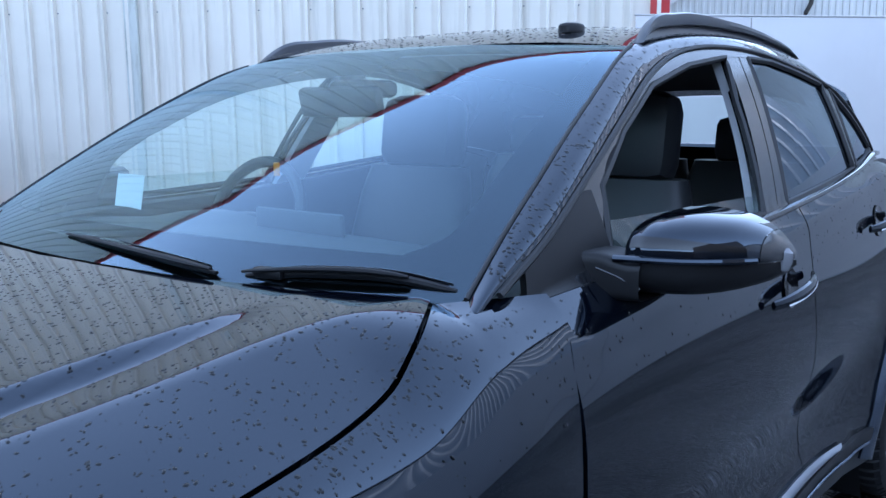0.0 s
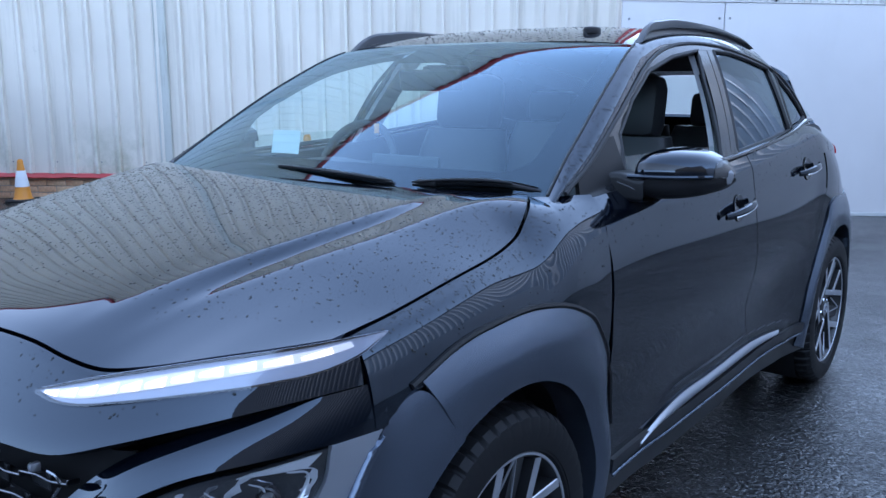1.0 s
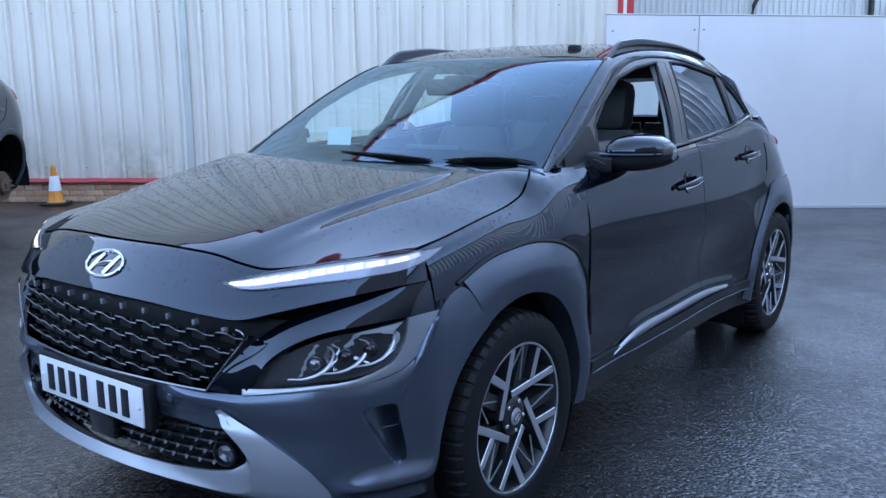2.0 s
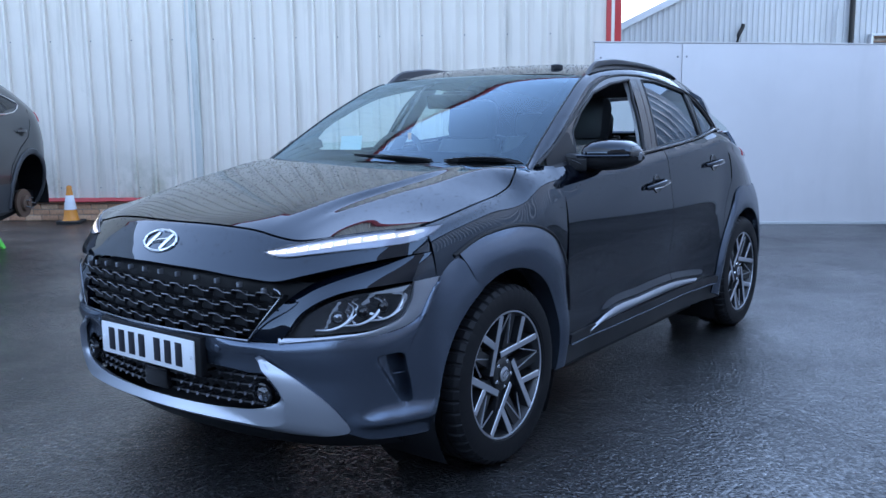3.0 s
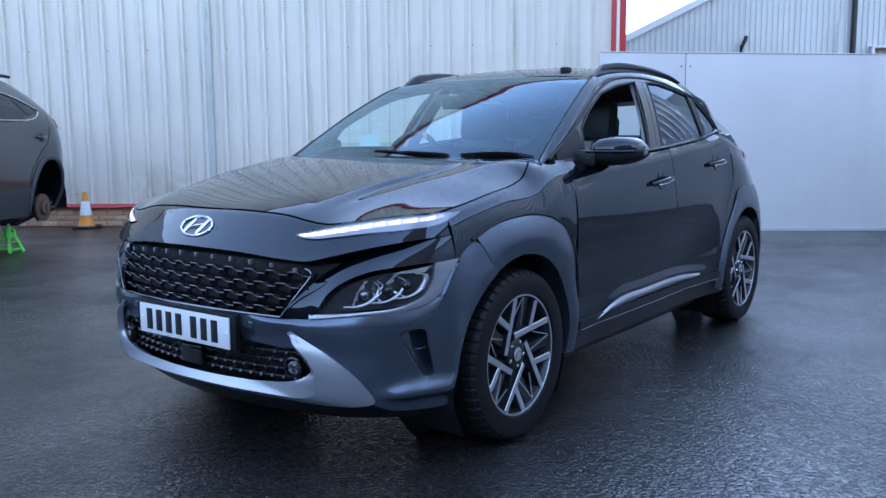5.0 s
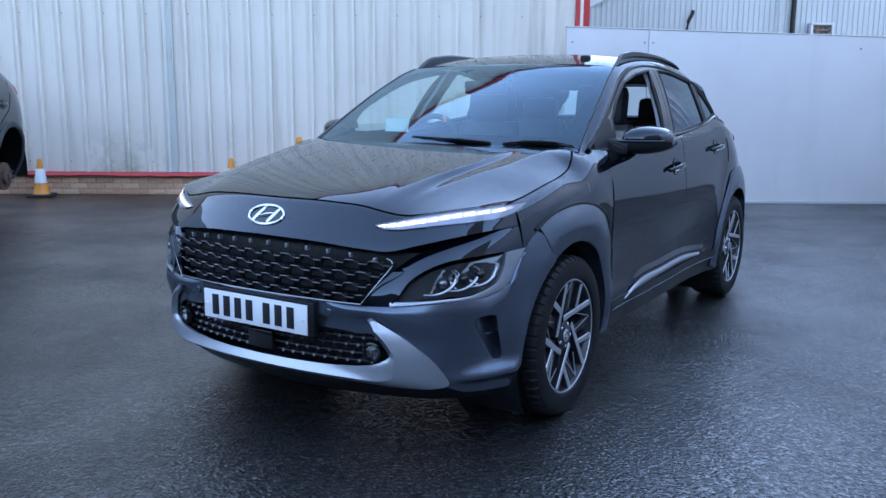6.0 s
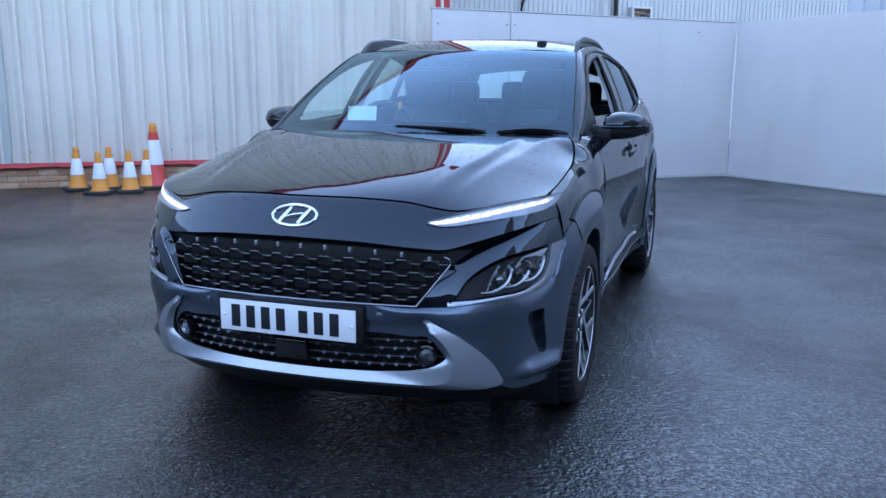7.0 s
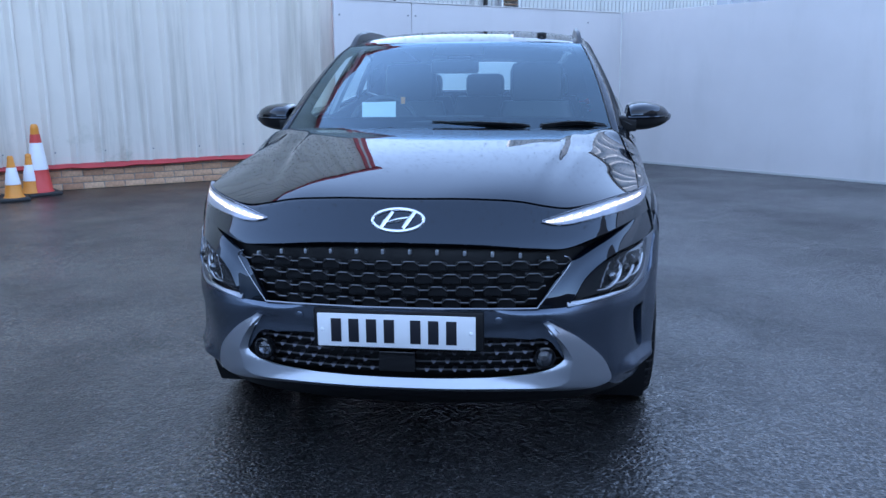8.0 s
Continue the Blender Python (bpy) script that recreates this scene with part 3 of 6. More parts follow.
TOP_Z, TOP_X, MID_X, LOW_X = soft(TOP_Z, -0.5, 3.3, 0.06), soft(TOP_X, -0.5, 3.3, 0.14), soft(MID_X, -0.5, 3.34), soft(LOW_X, -0.5, 3.34)


STRIP_TOP = curve((0.69, 0.351), (0.843, 0.399), (1.2, 0.415), (1.58, 0.416), (1.92, 0.391), (2.1, 0.375))


def side_x(y, z):
    t = TOP_Z(y)
    if z > t:  # the glasshouse leans in
        h = z - t
        return TOP_X(y) - 0.006 - 0.34 * h - 0.48 * h * h
    m, l = MID_X(y), LOW_X(y)
    x = curve((0.1, l - 0.05), (0.3, l - 0.012), (0.41, l), (0.54, l - 0.003), (0.72, m), (t - 0.10, mix(m, TOP_X(y), 0.14 + 0.2 * max(0.0, min(1.0, (y - 2.3) / 0.5)))), (t - 0.035, mix(m, TOP_X(y), 0.48)), (t, TOP_X(y)))(z)
    if 0.7 < y < 2.06 and z < 0.5:  # a soft ledge in the doors over the sill strip
        k = STRIP_TOP(y)
        x += 0.008 * smooth(0.70, 0.9, y) * smooth(2.06, 1.97, y) * smooth(k + 0.045, k + 0.008, z)
    return x


def side_panel(yf, yr, lo, hi, nu, nv, proud=0.0, thick=0.014):
    """A panel of the body side between two shut lines (functions of the share of height) and two heights (functions of y)."""
    def fn(u, v):
        y = mix(yf(v), yr(v), u)
        z = mix(lo(y), hi(y), v)
        return side_x(y, z) + proud, y, z
    return sheet(fn, nu, nv, thick, (1, 0, 0))


def both(name, geo, material, parent=None, label="", sharp=35):
    a = part(name, geo, material, parent or car, label, sharp=sharp)
    b = part(name, mirrored(geo), material, parent or car, label, sharp=sharp)
    return a, b


def front_panel(edge0, edge1, nu, nv, proud=0.0, thick=0.012, dip=None, ease=0):
    """A panel of the front between two lines of (x, z); ease evens out the waves in its depth."""
    def fn(u, v):
        a, b = edge0(u), edge1(u)
        x, z = mix(a[0], b[0], v), mix(a[1], b[1], v)
        return x, front_y(x, z) - proud + (dip(u, v, x, z) if dip else 0.0), z
    if not ease:
        return sheet(fn, nu, nv, thick, (0.3, -1, 0))
    P = np.array([[fn(i / nu, j / nv) for j in range(nv + 1)] for i in range(nu + 1)], float)
    for _ in range(ease):
        Y = P[:, :, 1]
        P[1:-1, 1:-1, 1] = 0.2 * Y[1:-1, 1:-1] + 0.2 * (Y[2:, 1:-1] + Y[:-2, 1:-1] + Y[1:-1, 2:] + Y[1:-1, :-2])
        P[1:-1, 0, 1] = 0.5 * Y[1:-1, 0] + 0.25 * (Y[2:, 0] + Y[:-2, 0])
        P[1:-1, -1, 1] = 0.5 * Y[1:-1, -1] + 0.25 * (Y[2:, -1] + Y[:-2, -1])
    return sheet(lambda u, v: P[round(u * nu), round(v * nv)], nu, nv, thick, (0.3, -1, 0))


def whole(geo_fn):
    """A grid across the full width from a function of (-1..1, v)."""
    return lambda u, v: geo_fn(2 * u - 1, v)


# --- bonnet
NOSE_HI = curve((0, 0.913), (0.25, 0.911), (0.40, 0.900), (0.47, 0.887), (0.547, 0.8775), (0.61, 0.8835), (0.685, 0.896), (0.80, 0.907), (0.87, 0.912))
SHUT_X = curve((-0.36, 0.79), (-0.2, 0.797), (0.0, 0.796), (0.10, 0.787), (0.18, 0.774), (0.235, 0.757), (0.27, 0.737), (0.31, 0.710))
BON_C = curve((-0.80, 0.895), (-0.75, 0.916), (-0.6, 0.963), (-0.4, 1.008), (-0.15, 1.048), (0.1, 1.078), (0.3, 1.09))
BON_REAR = curve((0, 0.13), (0.4, 0.155), (0.8, 0.245), (1.0, 0.31))


def smooth(a, b, t):
    t = min(max((t - a) / (b - a), 0), 1)
    return t * t * (3 - 2 * t)


# lines along the bonnet: head and foot of the step beside the middle bulge, and the crease outside it
STEP_IN = curve((-0.75, 0.40), (-0.6, 0.425), (-0.47, 0.452), (-0.23, 0.515), (-0.09, 0.53), (0.1, 0.545), (0.25, 0.565))
STEP_OUT = curve((-0.75, 0.515), (-0.56, 0.518), (-0.41, 0.522), (-0.23, 0.54), (-0.1, 0.555), (0.09, 0.568), (0.25, 0.58))
CREASE = curve((-0.75, 0.516), (-0.56, 0.524), (-0.44, 0.546), (-0.32, 0.573), (-0.18, 0.605), (-0.04, 0.63), (0.09, 0.65), (0.17, 0.665), (0.31, 0.70))


def bonnet_z(x, y):
    """Flat middle, a soft step, a flat ledge, a crease and then a steep flank."""
    x = abs(x)
    edge = TOP_Z(y) if y > -0.345 else TOP_Z(-0.345) + 0.15 * (y + 0.345)
    if y > 0.15:
        edge = mix(edge, 1.064, smooth(0.15, 0.31, y))
    top = BON_C(y)
    a, b, c, e = STEP_IN(y), STEP_OUT(y), CREASE(y), SHUT_X(max(y, -0.36)) + 0.012
    step = 0.016 * smooth(0.25, -0.1, y) * smooth(-0.05, 0.04, b - a)
    crown = 0.014
    z = top - crown * (min(x, b) / b) ** 2 - step * smooth(a, b, x)
    if x > b:
        z -= 0.05 * (min(x, c) - b)
    left = top - crown - step - 0.05 * max(c - b, 0) - edge
    if x > c:
        w = min((x - c) / (e - c), 1.0)
        z -= left * (0.80 * w + 0.20 * w * w)
    return z


BON_C, STEP_IN, STEP_OUT, CREASE = soft(BON_C, -0.80, 0.3), soft(STEP_IN, -0.75, 0.25), soft(STEP_OUT, -0.75, 0.25), soft(CREASE, -0.75, 0.31)


def bonnet_at(u, v):
    """A point of the bonnet, u across from -1 to 1, v from the nose to the screen."""
    a = abs(u)
    x0 = u * SHUT_X(-0.36)
    y0 = front_y(x0, NOSE_HI(abs(x0))) + 0.004
    y = mix(y0, BON_REAR(a), v)
    x = u * SHUT_X(mix(-0.36, 0.31, v))
    drop = bonnet_z(x0, y0) - NOSE_HI(abs(x0)) - 0.002
    swell = 0.013 * smooth(0.05, 0.4, abs(x0)) * smooth(1.0, 0.5, a) * (1 - math.exp(-v / 0.09)) * (1 - v) ** 3
    return x, y, bonnet_z(x, y) - drop * (1 - v) ** 2.2 + swell


def bonnet():
    fn = bonnet_at
    part("bonnet", sheet(whole(fn), 120, 56, 0.014, (0, 0, 1)), PAINT, car)


bonnet()

# --- nose and day lamps
NOSE_LO = curve((0, 0.787), (0.27, 0.780), (0.45, 0.766), (0.54, 0.762), (0.62, 0.782), (0.70, 0.803), (0.80, 0.824), (0.87, 0.834))


def nose_surface(x, v):
    z = mix(NOSE_LO(abs(x)), NOSE_HI(abs(x)), v)
    return front_y(x, z) - 0.004 * (1 - v), z


def front_x(y, z):
    """The front's half width at a place along the car."""
    d = y - NOSE_Y(z)
    lo, hi = 0.0, 0.95
    for _ in range(40):
        m = (lo + hi) / 2
        lo, hi = (m, hi) if 0.28 * m * m + 1.05 * m**8 < d else (lo, m)
    return lo


def nose():
    def fn(u, v):
        end = front_x(-0.384, mix(0.836, 0.908, v))
        x = end * math.copysign(1 - (1 - abs(u)) ** 1.6, u)
        y, z = nose_surface(x, v)
        if v > 0.999:
            z -= 0.004
        return x, y, z
    part("nose_panel", sheet(whole(fn), 110, 14, 0.03, (0, -1, 0)), PAINT, car)


nose()

DRL_TOP = way((0.462, 0.846), (0.50, 0.857), (0.553, 0.871), (0.62, 0.885), (0.685, 0.896), (0.75, 0.903), (0.80, 0.907), (0.832, 0.909))
DRL_LOW = way((0.462, 0.842), (0.50, 0.833), (0.535, 0.831), (0.61, 0.839), (0.685, 0.848), (0.765, 0.855), (0.802, 0.862), (0.821, 0.877), (0.831, 0.902))


def day_lamp():
    for side in (1, -1):
        hold = mirrored if side < 0 else (lambda g: g)
        lamp = part("day_lamp", hold(front_panel(DRL_LOW, DRL_TOP, 40, 6, 0.003, 0.012)), DRL_BACK, car, "slim clear day lamp, lit white")
        low = lambda u: mix(DRL_LOW(mix(0.03, 0.93, u)), DRL_TOP(mix(0.03, 0.93, u)), mix(0.18, 0.50, u))
        top = lambda u: mix(DRL_LOW(mix(0.03, 0.93, u)), DRL_TOP(mix(0.03, 0.93, u)), mix(0.68, 0.80, u))
        part("light_bar", hold(front_panel(low, top, 40, 2, 0.006, 0.002)), LED_SOFT, lamp, "white light guide")
        for k in range(11):
            u = 0.012 + 0.088 * k
            n, rag = 0.068, 0.09 * math.sin(7.3 * k)
            g = front_panel(lambda s: mix(low(u + n * s), top(u + n * s), 0.16 + rag + 0.14 * (1 - s)), lambda s: mix(low(u + n * s), top(u + n * s), 0.62 + rag + 0.26 * s), 6, 4, 0.009, 0.003)
            part("light_source", hold(g), LED, lamp, "glowing white LED")
        part("rim", hold(front_panel(lambda u: DRL_TOP(u) * 0.92 + DRL_LOW(u) * 0.08, DRL_TOP, 40, 1, 0.009, 0.006)), GLOSS, lamp)
        part("rim", hold(front_panel(lambda u: DRL_LOW(u) * 0.94 + DRL_TOP(u) * 0.06, DRL_LOW, 40, 1, 0.008, 0.006)), GLOSS, lamp)
        part("lens", hold(front_panel(DRL_LOW, DRL_TOP, 40, 6, 0.013, 0.0)), LENS, lamp, "clear lens").visible_shadow = False


day_lamp()

# --- claw between nose and main lamp
CLAW_LOW = way((0.462, 0.574), (0.555, 0.577), (0.566, 0.592), (0.607, 0.660), (0.697, 0.722), (0.80, 0.741), (0.853, 0.748), (0.858, 0.752))
CLAW_TOP = way((0.452, 0.578), (0.50, 0.640), (0.555, 0.706), (0.60, 0.742), (0.70, 0.790), (0.78, 0.814), (0.84, 0.829), (0.846, 0.831))
both("lamp_surround", front_panel(CLAW_LOW, CLAW_TOP, 48, 12, 0.0, 0.02, lambda u, v, x, z: (0.024 * smooth(-0.2, 0.62, v) + 0.026 * smooth(0.6, 1.0, v)) * smooth(0.0, 0.40, u) * smooth(0.98, 0.78, u), ease=14), PAINT, label="glossy black claw round the headlamp")

# --- main lamp
LAMP_LOW = way((0.566, 0.582), (0.65, 0.592), (0.703, 0.597), (0.770, 0.606), (0.804, 0.631), (0.817, 0.672), (0.822, 0.734))
LAMP_TOP = way((0.568, 0.588), (0.613, 0.655), (0.69, 0.703), (0.774, 0.724), (0.822, 0.737))
BLADES = (((0.682, 0.697), (0.715, 0.692), (0.725, 0.678), (0.722, 0.650), (0.707, 0.626), (0.677, 0.611), (0.645, 0.611)),
          ((0.715, 0.706), (0.762, 0.703), (0.774, 0.690), (0.771, 0.664), (0.756, 0.635), (0.738, 0.623), (0.707, 0.622)),
          ((0.745, 0.715), (0.791, 0.711), (0.806, 0.701), (0.804, 0.677), (0.793, 0.645), (0.780, 0.634), (0.755, 0.632)))


def head_lamp():
    for side in (1, -1):
        hold = mirrored if side < 0 else (lambda g: g)
        lamp = part("headlamp", hold(front_panel(LAMP_LOW, LAMP_TOP, 40, 14, -0.035, 0.01)), LAMP_BACK, car, "three-pod headlamp behind a clear cover")
        for pod, pts in enumerate(BLADES):
            # each pod: a bright hooked blade round a small projector
            line = way(*[(x, front_y(x, z) + 0.010, z) for x, z in pts[1:]])
            wide = curve((0, 0.002), (0.2, 0.0038), (0.42, 0.005), (0.6, 0.004), (0.8, 0.0028), (1, 0.0022))
            part("blade", hold(tube([line(i / 30) for i in range(31)], [wide(i / 30) for i in range(31)], 8, 0.35, (0, 1, 0))), LAMP_SILVER, lamp, "bright silver hooked blade")
            inner = way(*[(pts[-1][0] + 0.012, pts[-1][1] + 0.002), (pts[0][0] - 0.014, mix(pts[-1][1], pts[0][1], 0.5)), (pts[0][0] + 0.004, pts[0][1] - 0.004)])
            outer = way(pts[5], pts[4], pts[3], pts[2], pts[1])
            part("reflector", hold(front_panel(inner, outer, 14, 8, -0.030, 0.002, lambda u, v, x, z: 0.016 * math.sin(math.pi * v) - 0.003 * math.cos(26 * u))), (LAMP_SILVER, POD, LAMP_SILVER)[pod], lamp, "fluted mirrored reflector")
            cx, cz = pts[3][0] - 0.028, mix(pts[2][1], pts[5][1], 0.5) + 0.004
            m = Matrix.Translation((cx, front_y(cx, cz) + 0.012, cz)) @ Matrix.Rotation(radians(32), 4, "Z")
            bowl = part("projector", hold(moved(lathe([(0.017, 0.010), (0.0165, -0.001), (0.013, -0.008), (0.007, -0.012), (0.0005, -0.013)], 20, "y"), m)), (CHROME_DARK, GLOSS, GLOSS)[pod], lamp, "small glossy projector lens")
            part("collar", hold(moved(lathe([(0.0205, 0.012), (0.0205, 0.002), (0.0175, 0.000), (0.0168, 0.004)], 20, "y"), m)), LAMP_BACK, bowl)
        roof_in = front_panel(lambda u: mix(np.array((0.752, 0.714)), np.array((0.806, 0.712)), u), lambda u: mix(np.array((0.765, 0.719)), np.array((0.815, 0.731)), u), 10, 3, -0.010, 0.004)
        part("shelf", hold(roof_in), LAMP_SILVER, lamp, "silver reflector shelf")
        part("lens", hold(front_panel(LAMP_LOW, LAMP_TOP, 40, 10, 0.001, 0.0)), LENS, lamp, "clear lamp cover").visible_shadow = False


head_lamp()
BUMP_TOP = way((0.550, 0.570), (0.65, 0.577), (0.70, 0.581), (0.781, 0.587), (0.817, 0.606), (0.838, 0.645), (0.855, 0.748))
TRIM_IN_EDGE = way((0.556, 0.575), (0.65, 0.589), (0.703, 0.594), (0.771, 0.603), (0.807, 0.629), (0.820, 0.671), (0.825, 0.741))
both("lamp_trim", front_panel(BUMP_TOP, TRIM_IN_EDGE, 44, 6, 0.003, 0.016, lambda u, v, x, z: -0.005 * math.sin(math.pi * v)), SILVER, label="satin silver strip under the headlamp")

# --- lower bumper
BUMP_HI = curve((0, 0.573), (0.3, 0.572), (0.50, 0.568), (0.55, 0.569), (0.65, 0.576), (0.70, 0.580))
BUMP_LO = curve((0, 0.472), (0.42, 0.462), (0.50, 0.448), (0.54, 0.39), (0.60, 0.33), (0.70, 0.262))


def vent_dip(y, z):
    """The slanting, rounded pocket in the bumper's corner: broad above, narrow below, its front edge leaning back."""
    h = (z - 0.438) / 0.084
    g = min(max((h + 1) / 2, 0.0), 1.0)
    y0, y1 = mix(-0.512, -0.602, g), mix(-0.470, -0.505, g)
    a = abs((y - (y0 + y1) / 2) / ((y1 - y0) / 2)) ** 4 + abs(h) ** 6
    return smooth(1.0, 0.62, a) * mix(0.25, 1.0, smooth(y0, y1, y))


def corner_x(y, z):
    a, b = front_x(y, z), side_x(y, max(z, 0.2))
    k = 0.012
    h = max(k - abs(a - b), 0) / k
    return min(a, b) - h * h * k * 0.25


def roll_of(v):
    """The bumper swells below its upper edge and rolls back under the lamp."""
    return 0.014 * math.sin(math.pi * min(1.0, max(0.0, (v - 0.5) / 0.5)) ** 1.6)


def bumper():
    N = 80

    def middle(u, v):
        x = 0.70 * u
        z = mix(BUMP_LO(abs(x)), BUMP_HI(abs(x)), v)
        y = front_y(x, z) + 0.012 * smooth(0.53, 0.49, z) * smooth(0.52, 0.46, abs(x)) - roll_of(v) * smooth(0.28, 0.42, abs(x))
        return x, y, z
    # the corner lies between the trim above, the wheel opening behind and the valance below
    seam = (-0.283, 0.795)
    foot = way((front_y(0.70, 0.262), 0.262), (-0.60, 0.240), (-0.50, 0.228), (-0.385, 0.225))
    head = [(front_y(x, z) + 0.002, z) for x, z in ((0.70, 0.580), (0.74, 0.5825), (0.781, 0.586), (0.817, 0.605), (0.838, 0.644), (0.848, 0.70))]
    head = way(*head, (-0.366, 0.747), seam, (-0.235, 0.748), (-0.187, 0.676))
    front = lambda v: np.array((front_y(0.70, mix(0.262, 0.580, v)), mix(0.262, 0.580, v)))

    def rear(v):
        a = mix(math.pi + 0.27, math.pi - 1.075, v)
        r = 0.392
        return np.array((r * math.cos(a), RADIUS + r * math.sin(a)))

    def corner(u, v):
        p = (1 - v) * foot(u) + v * head(u) + (1 - u) * front(v) + u * rear(v)
        p -= (1 - u) * (1 - v) * foot(0) + u * (1 - v) * foot(1) + (1 - u) * v * head(0) + u * v * head(1)
        y, z = float(p[0]), float(p[1])
        d = vent_dip(y, z)
        x = corner_x(y, z) if u > 0 else 0.70
        # a shelf sweeps back below the vent: a hollow above it, tucked under below
        ledge = 0.031 * smooth(-0.68, -0.54, y) * math.exp(-((z - 0.300) / (0.036 if z > 0.300 else 0.022)) ** 2) * smooth(-0.36, -0.42, y)
        ledge -= 0.005 * smooth(-0.66, -0.56, y) * smooth(0.285, 0.235, z)
        lip = 0.020 * smooth(0.62, 0.98, u) * smooth(0.0, 0.25, v)
        roll = roll_of(v) * smooth(0.62, 0.40, u)
        return x - 0.045 * d + 0.6 * ledge + lip + 0.7 * roll * smooth(0.0, 0.25, u), y + 0.045 * d - ledge - roll * smooth(0.5, 0.0, u), z
    side = sheet(corner, 140, N, 0.010, (0.6, -1, 0))
    skin = joined(sheet(whole(middle), 120, N, 0.010, (0, -1, 0)), side, mirrored(side))
    b = part("front_bumper", skin, CLAD, car, "satin dark grey bumper", sharp=45)
    for s in (1, -1):
        hold = mirrored if s < 0 else (lambda g: g)
        bar = [(corner_x(y, 0.445) - 0.024, y + 0.012, 0.445) for y in (-0.535, -0.515, -0.49)]
        part("vent_bar", hold(tube(bar, 0.0025, 8)), CLAD, b)
        for x, z in ((0.60, 0.52), (0.33, 0.535)):
            part("parking_sensor", moved(lathe([(0.013, 0.002), (0.013, -0.003), (0.009, -0.005), (0.0005, -0.005)], 18, "y"), Matrix.Translation((s * x, front_y(x, z) - 0.002, z)) @ Matrix.Rotation(radians(22 if x > 0.5 else 9) * s, 4, "Z")), CLAD, b)
    # black valance under the bumper
    def low(u, v):
        x = 0.76 * math.copysign(1 - (1 - abs(u)) ** 1.7, u)
        z = mix(0.195, mix(0.29, 0.245, smooth(0.4, 0.8, abs(x))), v)
        return x, front_y(x, z) + 0.02 + 0.03 * (1 - v), z
    part("front_valance", sheet(whole(low), 60, 8, 0.02, (0, -1, 0)), BLACK, car)


bumper()

# --- skid plate
SKID_IN = way((0.0, 0.333), (0.2, 0.334), (0.36, 0.338), (0.46, 0.348), (0.515, 0.366), (0.542, 0.39), (0.535, 0.42), (0.512, 0.465), (0.474, 0.519))
SKID_OUT = way((0.0, 0.287), (0.25, 0.283), (0.45, 0.276), (0.60, 0.264), (0.66, 0.262), (0.702, 0.272), (0.690, 0.335), (0.60, 0.45), (0.49, 0.527))


def skid():
    def fn(u, v):
        a, b = SKID_IN(abs(u)), SKID_OUT(abs(u))
        x, z = mix(a[0], b[0], v) * (1 if u > 0 else -1), mix(a[1], b[1], v)
        side = smooth(0.50, 0.80, abs(u))
        c = mix(0.62, 0.24, side)
        ridge = v / c if v < c else (1 - v) / (1 - c)
        return x, front_y(x, z) - 0.008 - 0.024 * ridge * smooth(1.0, 0.93, abs(u)), z
    part("skid_plate", sheet(whole(fn), 150, 25, 0.016, (0, -1, 0)), SILVER, car, "satin silver skid plate", sharp=12)


skid()

# --- upper grille
GR_TOP = curve((0, 0.782), (0.27, 0.775), (0.45, 0.760), (0.56, 0.735))
GR_BOT = curve((0, 0.578), (0.27, 0.576), (0.45, 0.572))


